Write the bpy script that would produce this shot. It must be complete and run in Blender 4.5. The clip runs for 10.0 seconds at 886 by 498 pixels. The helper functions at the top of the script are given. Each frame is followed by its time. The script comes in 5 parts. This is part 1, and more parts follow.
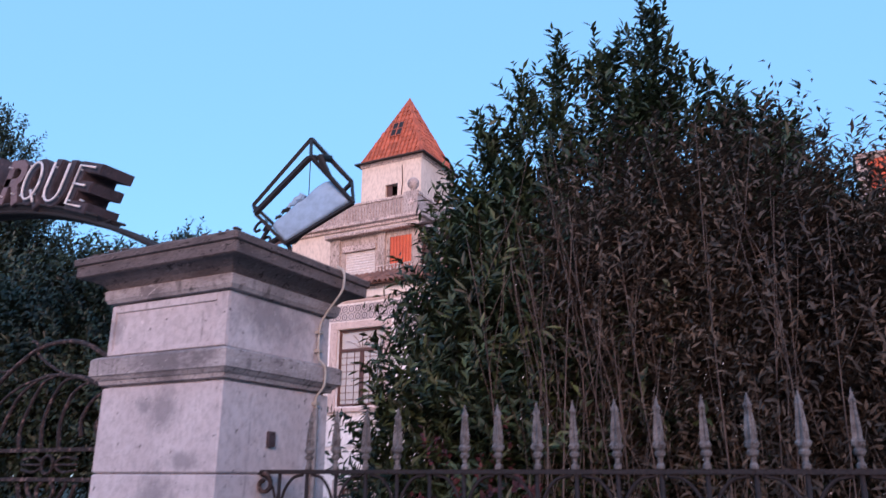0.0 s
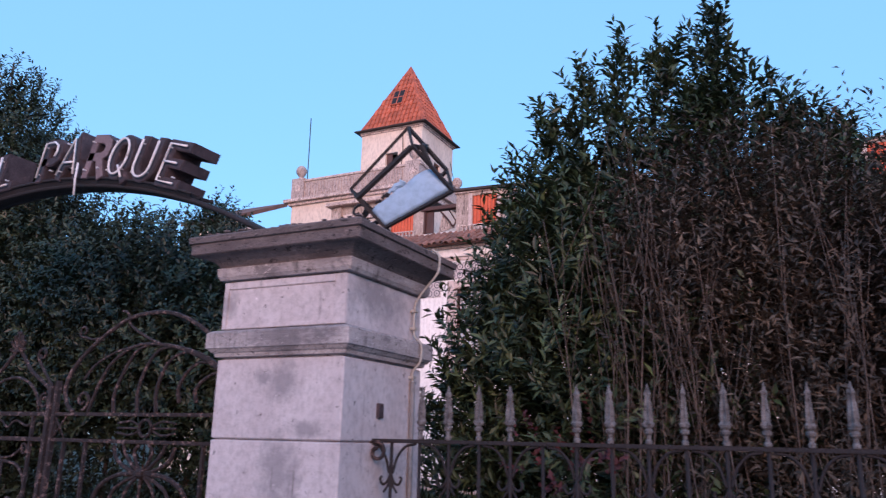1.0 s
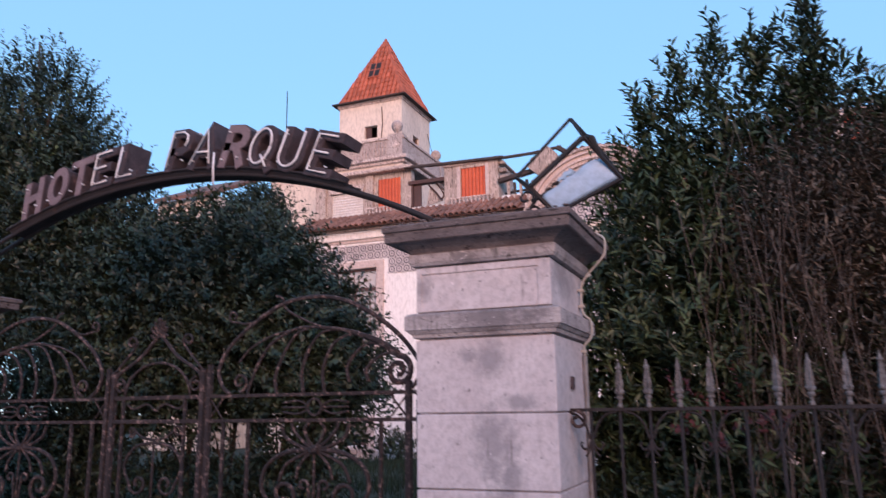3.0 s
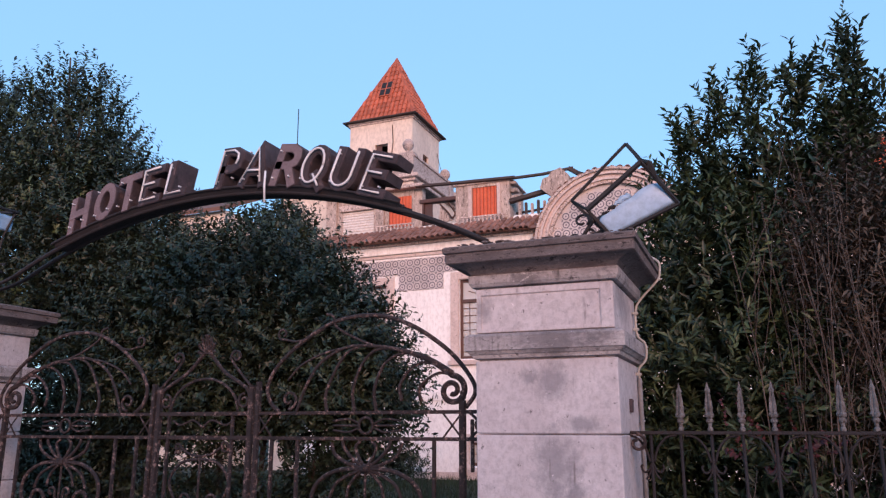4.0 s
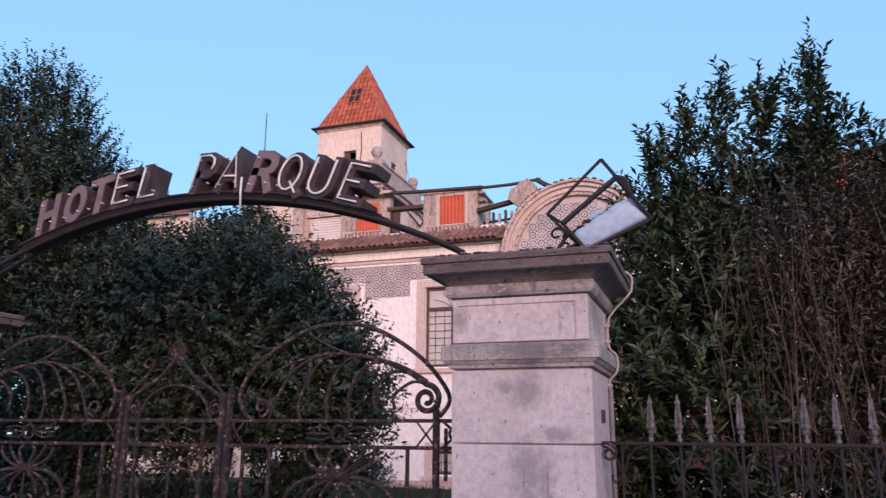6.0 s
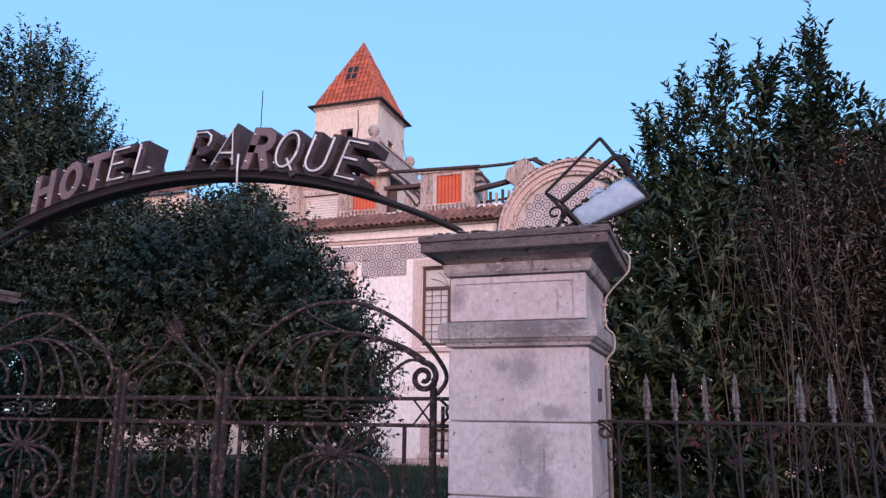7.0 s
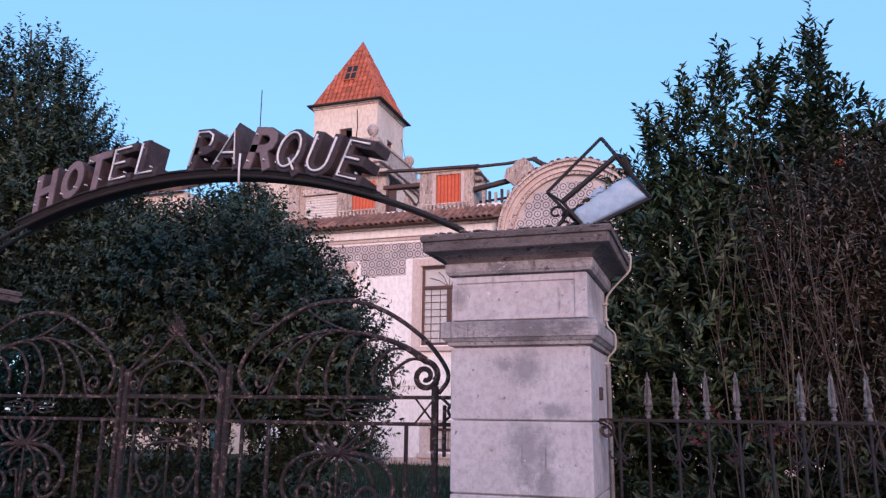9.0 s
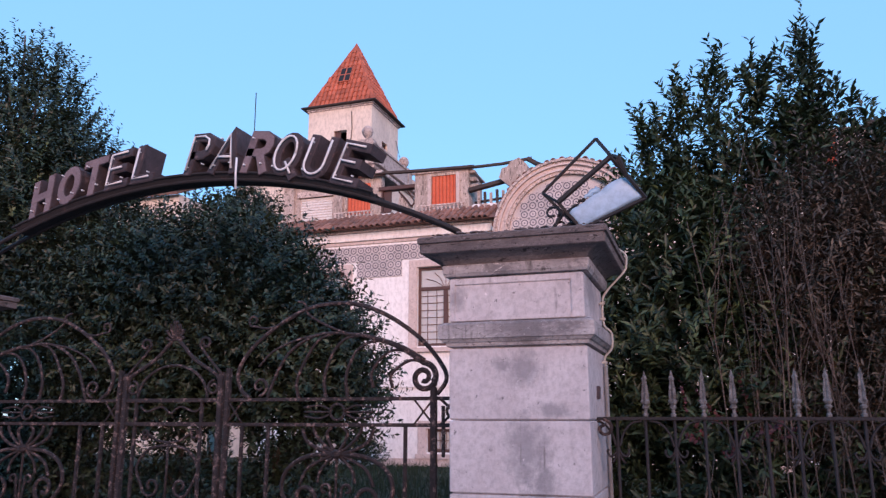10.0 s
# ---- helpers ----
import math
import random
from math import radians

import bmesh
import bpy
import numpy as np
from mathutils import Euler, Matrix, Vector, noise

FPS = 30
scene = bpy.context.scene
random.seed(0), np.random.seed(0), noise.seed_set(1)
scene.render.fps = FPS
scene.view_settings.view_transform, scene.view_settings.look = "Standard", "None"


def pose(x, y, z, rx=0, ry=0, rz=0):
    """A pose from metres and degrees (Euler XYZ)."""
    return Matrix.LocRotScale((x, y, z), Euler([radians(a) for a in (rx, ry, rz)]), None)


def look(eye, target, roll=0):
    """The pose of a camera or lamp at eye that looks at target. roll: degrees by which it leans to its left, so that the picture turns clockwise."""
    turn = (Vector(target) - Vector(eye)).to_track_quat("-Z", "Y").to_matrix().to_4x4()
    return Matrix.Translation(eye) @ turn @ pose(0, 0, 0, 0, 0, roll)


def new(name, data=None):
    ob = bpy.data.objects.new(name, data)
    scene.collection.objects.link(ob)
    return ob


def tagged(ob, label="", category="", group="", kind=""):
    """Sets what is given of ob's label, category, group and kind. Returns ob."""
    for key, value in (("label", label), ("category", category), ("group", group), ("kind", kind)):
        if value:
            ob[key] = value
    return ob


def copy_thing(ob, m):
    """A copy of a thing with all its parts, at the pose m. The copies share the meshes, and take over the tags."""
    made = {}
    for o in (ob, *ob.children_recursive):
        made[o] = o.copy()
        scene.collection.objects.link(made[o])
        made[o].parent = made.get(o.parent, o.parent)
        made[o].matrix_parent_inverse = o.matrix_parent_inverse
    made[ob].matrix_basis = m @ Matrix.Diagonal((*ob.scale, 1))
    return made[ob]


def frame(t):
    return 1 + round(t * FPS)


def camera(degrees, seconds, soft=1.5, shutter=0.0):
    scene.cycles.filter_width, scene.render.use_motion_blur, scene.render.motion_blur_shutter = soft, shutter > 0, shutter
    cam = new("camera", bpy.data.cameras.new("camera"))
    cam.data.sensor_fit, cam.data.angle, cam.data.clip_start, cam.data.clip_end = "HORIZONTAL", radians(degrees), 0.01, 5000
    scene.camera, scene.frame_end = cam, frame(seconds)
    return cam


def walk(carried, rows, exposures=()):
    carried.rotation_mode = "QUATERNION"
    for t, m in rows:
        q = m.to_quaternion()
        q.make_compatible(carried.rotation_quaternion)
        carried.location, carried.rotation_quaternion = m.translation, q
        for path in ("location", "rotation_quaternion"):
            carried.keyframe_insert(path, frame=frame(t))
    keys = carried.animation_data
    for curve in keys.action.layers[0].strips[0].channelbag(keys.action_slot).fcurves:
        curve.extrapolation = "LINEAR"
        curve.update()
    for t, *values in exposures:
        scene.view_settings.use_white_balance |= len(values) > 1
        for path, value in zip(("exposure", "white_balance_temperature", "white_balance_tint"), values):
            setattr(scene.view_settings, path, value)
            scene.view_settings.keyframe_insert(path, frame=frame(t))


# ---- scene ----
cam = camera(60.7, 10.0, soft=1.3, shutter=0.4)
PATH = [
    (0, (3.003, -3.076, 1.545), (2.1, -1.387, 2.121), 0.2),
    (0.5, (2.821, -3.412, 1.544), (1.913, -1.696, 2.025), 0.1),
    (1, (2.498, -3.711, 1.572), (1.63, -1.978, 2.064), 1.3),
    (1.5, (2.072, -3.951, 1.558), (1.277, -2.174, 2.013), -1.1),
    (2, (1.809, -4.258, 1.53), (1.024, -2.479, 2.0), -0.7),
    (2.5, (1.534, -4.533, 1.55), (0.801, -2.71, 1.924), -0.8),
    (3, (1.192, -4.721, 1.583), (0.45, -2.91, 1.998), -0.8),
    (3.2, (1.017, -4.747, 1.579), (0.249, -2.957, 2.033), -1.1),
    (4.3, (0.805, -4.998, 1.609), (0.078, -3.194, 2.073), 0.3),
    (4.5, (0.796, -5.017, 1.619), (0.054, -3.221, 2.092), 0.4),
    (5, (0.778, -5.054, 1.617), (0.031, -3.27, 2.126), 1.1),
    (5.5, (0.754, -5.069, 1.616), (-0.018, -3.287, 2.094), 1.2),
    (6, (0.746, -5.03, 1.598), (0.102, -3.199, 2.08), 0.5),
    (6.2, (0.744, -5.030, 1.598), (0.118, -3.193, 2.08), 0.5),
    (7.3, (0.729, -5.013, 1.592), (0.085, -3.167, 2.009), 0.8),
    (7.5, (0.729, -5.012, 1.591), (0.081, -3.167, 2.008), 0.8),
    (8, (0.731, -5.027, 1.587), (0.083, -3.179, 1.994), 1.2),
    (8.5, (0.74, -5.035, 1.588), (0.086, -3.194, 2.016), 1.3),
    (9, (0.715, -5.044, 1.588), (0.08, -3.197, 2.016), 0.7),
    (9.5, (0.719, -5.069, 1.595), (0.135, -3.208, 2.038), 0.8),
    (10, (0.716, -5.08, 1.587), (0.092, -3.229, 2.017), -0.0),
]
walk(cam, [(t, look(eye, target, roll)) for t, eye, target, roll in PATH],
     [(0, 0.0, 5950, 10), (1.5, 0.0, 5950, 10), (2.6, 0.0, 6400, 10), (5.6, 0.0, 6800, 11), (7.3, 0.0, 6150, 10), (10, 0.0, 6150, 10)])

# ---- light ----
SUN_EL, SUN_ROT = radians(12), radians(152)
world = bpy.data.worlds.new("dusk_sky")
scene.world = world
world.use_nodes = True
wn = world.node_tree
sky = wn.nodes.new("ShaderNodeTexSky")
sky.sky_type, sky.sun_disc = "NISHITA", False
sky.sun_elevation, sky.sun_rotation = SUN_EL, SUN_ROT
sky.altitude, sky.air_density, sky.dust_density, sky.ozone_density = 0, 1.0, 0.0, 4.0
# thin high haze evens the clear sky out
haze = wn.nodes.new("ShaderNodeMix")
haze.data_type, haze.blend_type = "RGBA", "ADD"
haze.inputs[0].default_value = 1.0
thin = wn.nodes.new("ShaderNodeVectorMath")
thin.operation = "MULTIPLY"
thin.inputs[1].default_value = (0.95, 0.90, 0.80)
wn.links.new(sky.outputs["Color"], thin.inputs[0])
wn.links.new(thin.outputs[0], haze.inputs[6])
haze.inputs[7].default_value = (2.66, 5.28, 9.05, 1)
wn.links.new(haze.outputs[2], wn.nodes["Background"].inputs["Color"])
wn.nodes["Background"].inputs["Strength"].default_value = 0.10
sun_lamp = new("sun", bpy.data.lights.new("sun", "SUN"))
sun_lamp.data.energy, sun_lamp.data.angle, sun_lamp.data.color = 3.9, radians(30), (1.0, 0.56, 0.42)
sun_dir = Vector((math.sin(SUN_ROT) * math.cos(SUN_EL), math.cos(SUN_ROT) * math.cos(SUN_EL), math.sin(SUN_EL)))
sun_lamp.matrix_world = look(sun_dir * 60, (0, 0, 0))


# ---- materials ----
def material(name, base, other=None, rough=0.8, metal=0.0, big=1.2, small=18.0, bump=0.3, stain=None, stain_at=0.62, island=0.0,
             per_object=0.0, translucent=0.0, streak=1.0, spots=(), spot_colour=(0.2, 0.18, 0.19), pits=0.0, drip=0.0, chips=0.0):
    """Two scales of noise between base and other, a stain colour in patches, fine relief; world-size coordinates."""
    m = bpy.data.materials.new(name)
    m.use_nodes = True
    nt = m.node_tree
    p = nt.nodes["Principled BSDF"]
    p.inputs["Roughness"].default_value, p.inputs["Metallic"].default_value = rough, metal
    geo = nt.nodes.new("ShaderNodeNewGeometry")
    stretch = nt.nodes.new("ShaderNodeVectorMath")
    stretch.operation = "MULTIPLY"
    stretch.inputs[1].default_value = (1, 1, streak)
    nt.links.new(geo.outputs["Position"], stretch.inputs[0])

    def noise_at(scale, detail=5.0, roughness=0.6):
        n = nt.nodes.new("ShaderNodeTexNoise")
        n.inputs["Scale"].default_value, n.inputs["Detail"].default_value, n.inputs["Roughness"].default_value = scale, detail, roughness
        nt.links.new(stretch.outputs[0], n.inputs["Vector"])
        return n.outputs["Fac"]

    def ramp(fac, lo, hi):
        r = nt.nodes.new("ShaderNodeMapRange")
        r.inputs["From Min"].default_value, r.inputs["From Max"].default_value = lo, hi
        nt.links.new(fac, r.inputs["Value"])
        return r.outputs["Result"]

    def mix(fac, a, b):
        x = nt.nodes.new("ShaderNodeMix")
        x.data_type = "RGBA"
        if isinstance(fac, float):
            x.inputs[0].default_value = fac
        else:
            nt.links.new(fac, x.inputs[0])
        for socket, value in ((x.inputs[6], a), (x.inputs[7], b)):
            if isinstance(value, tuple):
                socket.default_value = (*value, 1)
            else:
                nt.links.new(value, socket)
        return x.outputs[2]

    other = other or tuple(c * 0.72 for c in base)
    colour = mix(ramp(noise_at(big), 0.35, 0.68), base, other)
    fine = noise_at(small, 6.0, 0.7)
    colour = mix(ramp(fine, 0.45, 0.85), colour, tuple(c * 0.62 for c in other))
    if stain:
        colour = mix(ramp(noise_at(big * 1.7, 8.0, 0.72), stain_at, stain_at + 0.12), colour, stain)
    for x, y, z, radius, tall in spots:
        away = nt.nodes.new("ShaderNodeVectorMath")
        away.operation = "SUBTRACT"
        nt.links.new(geo.outputs["Position"], away.inputs[0])
        away.inputs[1].default_value = (x, y, z)
        squash = nt.nodes.new("ShaderNodeVectorMath")
        squash.operation = "MULTIPLY"
        squash.inputs[1].default_value = (1 / radius, 0.5 / radius, 1 / (radius * tall))
        nt.links.new(away.outputs[0], squash.inputs[0])
        far = nt.nodes.new("ShaderNodeVectorMath")
        far.operation = "LENGTH"
        nt.links.new(squash.outputs[0], far.inputs[0])
        ragged = nt.nodes.new("ShaderNodeMath")
        ragged.operation = "MULTIPLY_ADD"
        nt.links.new(noise_at(9.0, 6.0, 0.75), ragged.inputs[0])
        ragged.inputs[1].default_value = -3.4
        nt.links.new(far.outputs["Value"], ragged.inputs[2])
        patch = ramp(ragged.outputs[0], -0.30, -1.25)
        faint = nt.nodes.new("ShaderNodeMath")
        faint.operation = "MULTIPLY"
        faint.inputs[1].default_value = 0.7
        nt.links.new(patch, faint.inputs[0])
        colour = mix(faint.outputs[0], colour, spot_colour)
    if drip:
        # narrow run-off streaks, broken up along their length
        run = nt.nodes.new("ShaderNodeVectorMath")
        run.operation = "MULTIPLY"
        run.inputs[1].default_value = (1, 1, 0.07)
        nt.links.new(geo.outputs["Position"], run.inputs[0])
        n = nt.nodes.new("ShaderNodeTexNoise")
        n.inputs["Scale"].default_value, n.inputs["Detail"].default_value, n.inputs["Roughness"].default_value = 19.0, 5.0, 0.65
        nt.links.new(run.outputs[0], n.inputs["Vector"])
        both = nt.nodes.new("ShaderNodeMath")
        both.operation = "MULTIPLY"
        nt.links.new(ramp(n.outputs["Fac"], drip, drip + 0.10), both.inputs[0])
        nt.links.new(ramp(noise_at(4.0, 6.0, 0.7), 0.46, 0.60), both.inputs[1])
        colour = mix(both.outputs[0], colour, tuple(c * 0.42 for c in other))
    if chips:
        colour = mix(ramp(noise_at(13.0, 9.0, 0.78), chips, chips + 0.025), colour, tuple(c * 0.34 for c in other))
        colour = mix(ramp(noise_at(17.0, 9.0, 0.78), chips + 0.02, chips + 0.05), colour, tuple(min(0.82, c * 1.32) for c in base))
    if pits:
        colour = mix(ramp(noise_at(26.0, 3.0, 0.5), pits, pits + 0.05), colour, tuple(c * 0.35 for c in base))
    if island or per_object:
        info = geo.outputs["Random Per Island"] if island else nt.nodes.new("ShaderNodeObjectInfo").outputs["Random"]
        hsv = nt.nodes.new("ShaderNodeHueSaturation")
        amount = island or per_object
        nt.links.new(ramp(info, 0.0, 1.0), hsv.inputs["Value"])
        val = hsv.inputs["Value"].links[0].from_node
        val.inputs["To Min"].default_value, val.inputs["To Max"].default_value = 1 - amount, 1 + amount
        nt.links.new(colour, hsv.inputs["Color"])
        colour = hsv.outputs["Color"]
    nt.links.new(colour, p.inputs["Base Color"])
    if bump:
        b = nt.nodes.new("ShaderNodeBump")
        b.inputs["Strength"].default_value, b.inputs["Distance"].default_value = bump, 0.02
        nt.links.new(fine, b.inputs["Height"])
        nt.links.new(b.outputs["Normal"], p.inputs["Normal"])
    if translucent:
        t = nt.nodes.new("ShaderNodeBsdfTranslucent")
        nt.links.new(colour, t.inputs["Color"])
        s = nt.nodes.new("ShaderNodeMixShader")
        s.inputs[0].default_value = translucent
        nt.links.new(p.outputs["BSDF"], s.inputs[1])
        nt.links.new(t.outputs["BSDF"], s.inputs[2])
        nt.links.new(s.outputs["Shader"], nt.nodes["Material Output"].inputs["Surface"])
    return m


def glass(name, colour, rough=0.05):
    m = bpy.data.materials.new(name)
    m.use_nodes = True
    p = m.node_tree.nodes["Principled BSDF"]
    p.inputs["Base Color"].default_value = (*colour, 1)
    p.inputs["Roughness"].default_value = rough
    p.inputs["Transmission Weight"].default_value = 0.6
    return m


STUCCO = material("pillar_stucco", (0.62, 0.56, 0.58), (0.49, 0.43, 0.45), 0.9, big=2.8, small=24, bump=0.4, stain=(0.29, 0.262, 0.275), stain_at=0.615, streak=0.8, pits=0.68, drip=0.60, chips=0.625,
                  spots=((-0.43, 0.0, 1.90, 0.10, 1.1), (-0.58, 0.0, 1.92, 0.06, 0.8), (-0.42, 0.0, 1.36, 0.13, 1.6), (-0.30, 0.0, 1.14, 0.08, 1.5), (-0.90, 0.0, 2.40, 0.05, 1.6), (-0.25, 0.0, 1.62, 0.12, 0.4), (-0.03, 0.35, 2.45, 0.14, 0.9), (-0.40, 0.0, 0.95, 0.10, 1.4)), spot_colour=(0.23, 0.215, 0.235))
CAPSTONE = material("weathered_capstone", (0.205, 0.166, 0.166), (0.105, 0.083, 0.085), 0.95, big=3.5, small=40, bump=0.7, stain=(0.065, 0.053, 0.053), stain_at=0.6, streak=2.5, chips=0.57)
MOULDING = material("grimy_moulding", (0.50, 0.445, 0.45), (0.28, 0.245, 0.25), 0.9, big=3.0, small=40, bump=0.45, stain=(0.15, 0.13, 0.14), stain_at=0.58, streak=2.0, pits=0.66, drip=0.53, chips=0.59, spots=((-0.40, -0.05, 2.16, 0.22, 0.5), (-0.15, -0.05, 2.17, 0.12, 0.5), (-0.55, -0.02, 2.58, 0.10, 0.5)), spot_colour=(0.13, 0.115, 0.125))
IRON = material("rusty_iron", (0.042, 0.026, 0.026), (0.018, 0.013, 0.015), 0.8, 0.1, big=13, small=70, bump=0.7, stain=(0.27, 0.175, 0.16), stain_at=0.53)
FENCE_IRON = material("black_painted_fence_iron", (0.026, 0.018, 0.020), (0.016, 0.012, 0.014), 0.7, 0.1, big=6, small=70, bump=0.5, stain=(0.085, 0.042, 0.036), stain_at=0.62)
SILVER = material("flaking_silver_paint", (0.235, 0.215, 0.215), (0.085, 0.073, 0.073), 0.6, 0.1, big=22, small=90, bump=0.5, stain=(0.045, 0.030, 0.028), stain_at=0.52)
SIGN_RUST = material("rusted_sign_steel", (0.085, 0.060, 0.070), (0.040, 0.028, 0.036), 0.78, 0.0, drip=0.55, chips=0.64, big=6, small=60, bump=0.4, stain=(0.17, 0.105, 0.105), stain_at=0.60)
SIGN_FACE = material("faded_sign_face", (0.060, 0.042, 0.052), (0.035, 0.026, 0.034), 0.65, 0.1, big=7, small=60, bump=0.4, stain=(0.19, 0.125, 0.13), stain_at=0.57, chips=0.64)
SIGN_MAUVE = material("bleached_sign_face", (0.21, 0.155, 0.17), (0.12, 0.085, 0.10), 0.75, 0.0, big=6, small=50, bump=0.4, stain=(0.06, 0.04, 0.05), stain_at=0.60)
NEON = material("dead_white_neon_tube", (0.82, 0.80, 0.82), (0.62, 0.58, 0.60), 0.25, big=6, small=60, bump=0.0)
FLOOD_FRAME = material("black_floodlight_steel", (0.014, 0.013, 0.016), (0.026, 0.020, 0.021), 0.7, 0.2, big=6, small=70, bump=0.3, stain=(0.07, 0.034, 0.026), stain_at=0.66)
# white pane; the blue base colour stands in for reflected sky
REFLECTOR = material("sky_tinted_frosted_pane", (0.37, 0.53, 0.72), (0.32, 0.46, 0.64), 0.45, 0.0, big=4, small=12, bump=0.05, stain=(0.36, 0.40, 0.46), stain_at=0.68)
GREYPIPE = material("grey_steel_pipe", (0.26, 0.24, 0.24), (0.17, 0.155, 0.155), 0.6, big=5, small=50, bump=0.2)
CONDUIT = material("pale_plastic_conduit", (0.46, 0.43, 0.40), (0.34, 0.32, 0.30), 0.55, big=6, small=60, bump=0.1)
WALL = material("hotel_lime_wash", (0.76, 0.64, 0.56), (0.62, 0.51, 0.45), 0.9, big=0.55, small=9, bump=0.2, stain=(0.42, 0.36, 0.34), stain_at=0.66, streak=0.5, drip=0.62, chips=0.66)
WHITEWALL = material("white_rendered_wall", (0.86, 0.83, 0.84), (0.80, 0.755, 0.765), 0.9, big=0.8, small=10, bump=0.10, stain=(0.58, 0.53, 0.53), stain_at=0.72, streak=0.5)
SURROUND = material("pink_stone_surround", (0.64, 0.53, 0.51), (0.54, 0.43, 0.41), 0.9, big=1.5, small=14, bump=0.3, stain=(0.34, 0.29, 0.28), stain_at=0.63, chips=0.60, drip=0.57)
CORNICE = material("weathered_cornice", (0.66, 0.54, 0.51), (0.46, 0.36, 0.34), 0.9, big=1.2, small=12, bump=0.35, stain=(0.16, 0.12, 0.12), stain_at=0.57, chips=0.535, drip=0.52)
PARAPET = material("grey_parapet_plaster", (0.50, 0.42, 0.40), (0.38, 0.31, 0.30), 0.92, big=1.0, small=10, bump=0.35, stain=(0.2, 0.16, 0.16), stain_at=0.57, chips=0.56, drip=0.52)
ATTIC = material("stained_attic_plaster", (0.56, 0.46, 0.42), (0.36, 0.285, 0.26), 0.92, big=1.3, small=9, bump=0.35, stain=(0.20, 0.16, 0.14), stain_at=0.56, streak=0.4, chips=0.56, drip=0.52)
TERRACOTTA = material("orange_roof_tile", (0.50, 0.13, 0.075), (0.36, 0.10, 0.06), 0.85, big=1.3, small=14, bump=0.3, stain=(0.20, 0.09, 0.06), stain_at=0.64, per_object=0.22)
TERRACOTTA_ALL = material("orange_roof_tile_bed", (0.46, 0.12, 0.07), (0.33, 0.09, 0.055), 0.85, big=1.3, small=14, bump=0.3, island=0.2)
OLD_TILE = material("lichen_dark_roof_tile", (0.30, 0.15, 0.115), (0.18, 0.10, 0.085), 0.9, big=1.5, small=12, bump=0.4, stain=(0.09, 0.065, 0.06), stain_at=0.55, per_object=0.3)
SHUTTER_RED = material("orange_roller_shutter", (0.62, 0.13, 0.06), (0.50, 0.09, 0.045), 0.6, big=2, small=18, bump=0.15, stain=(0.35, 0.09, 0.06), stain_at=0.66)
SHUTTER_WHITE = material("white_roller_shutter", (0.78, 0.72, 0.70), (0.66, 0.60, 0.58), 0.6, big=2, small=16, bump=0.1)
TIMBER = material("grey_weathered_timber", (0.070, 0.050, 0.047), (0.036, 0.027, 0.027), 0.85, big=3, small=30, bump=0.4, stain=(0.16, 0.12, 0.11), stain_at=0.66)
# near-black colour gives the inner surfaces the shade of unlit rooms
DARKROOM = material("unlit_dark_interior", (0.06, 0.05, 0.05), (0.04, 0.03, 0.03), 0.95, big=1, small=8, bump=0.1)
FRAME_BROWN = material("brown_window_paint", (0.10, 0.045, 0.04), (0.07, 0.035, 0.03), 0.6, big=2, small=20, bump=0.2)
BLIND = material("yellowed_blind", (0.42, 0.42, 0.45), (0.30, 0.30, 0.33), 0.8, big=2, small=15, bump=0.1)
PANE = glass("dusty_window_pane", (0.62, 0.64, 0.68), 0.12)
TILE_PALE = material("cream_wall_tile", (0.60, 0.52, 0.51), (0.50, 0.43, 0.43), 0.35, big=2, small=22, bump=0.05, per_object=0.10)
TILE_BLUE = material("slate_blue_tile_ring", (0.135, 0.115, 0.14), (0.10, 0.085, 0.11), 0.35, big=2, small=22, bump=0.05, per_object=0.2)
LAUREL = material("dark_laurel_leaf", (0.044, 0.066, 0.027), (0.020, 0.034, 0.018), 0.5, big=0.9, small=6, bump=0.0, island=0.75, translucent=0.12)
# brighter copy of the laurel leaf: sunlight put into the colour
LAUREL_LIT = material("sunlit_laurel_leaf", (0.085, 0.110, 0.042), (0.055, 0.075, 0.034), 0.48, big=0.9, small=6, bump=0.0, island=0.5, translucent=0.15)
CAMELLIA = material("glossy_dark_hedge_leaf", (0.034, 0.050, 0.025), (0.018, 0.029, 0.018), 0.5, big=0.8, small=5, bump=0.0, island=0.75, translucent=0.08)
DRYLEAF = material("dry_brown_leaf", (0.112, 0.082, 0.058), (0.046, 0.035, 0.029), 0.65, big=1.2, small=8, bump=0.0, island=0.65, translucent=0.15)
BARK = material("pale_twig_bark", (0.155, 0.118, 0.103), (0.050, 0.037, 0.035), 0.9, big=4, small=40, bump=0.3)
TRUNK = material("dark_trunk_bark", (0.10, 0.07, 0.06), (0.06, 0.045, 0.04), 0.95, big=4, small=40, bump=0.5)
LAWN = material("lawn_soil_and_grass", (0.015, 0.024, 0.011), (0.012, 0.018, 0.010), 0.95, big=0.5, small=12, bump=0.5, stain=(0.05, 0.04, 0.03), stain_at=0.66)
GRASS = material("grass_blade", (0.017, 0.033, 0.011), (0.011, 0.022, 0.009), 0.8, big=0.6, small=9, bump=0.0, island=0.4)
ASPHALT = material("street_asphalt", (0.055, 0.053, 0.055), (0.04, 0.04, 0.042), 0.9, big=0.8, small=60, bump=0.4)
PAVING = material("pale_pavement_stone", (0.36, 0.33, 0.31), (0.27, 0.25, 0.24), 0.9, big=1.2, small=25, bump=0.4)
REDFLOWER = material("dull_red_flower", (0.085, 0.016, 0.02), (0.06, 0.014, 0.018), 0.7, big=3, small=20, bump=0.0, island=0.4)
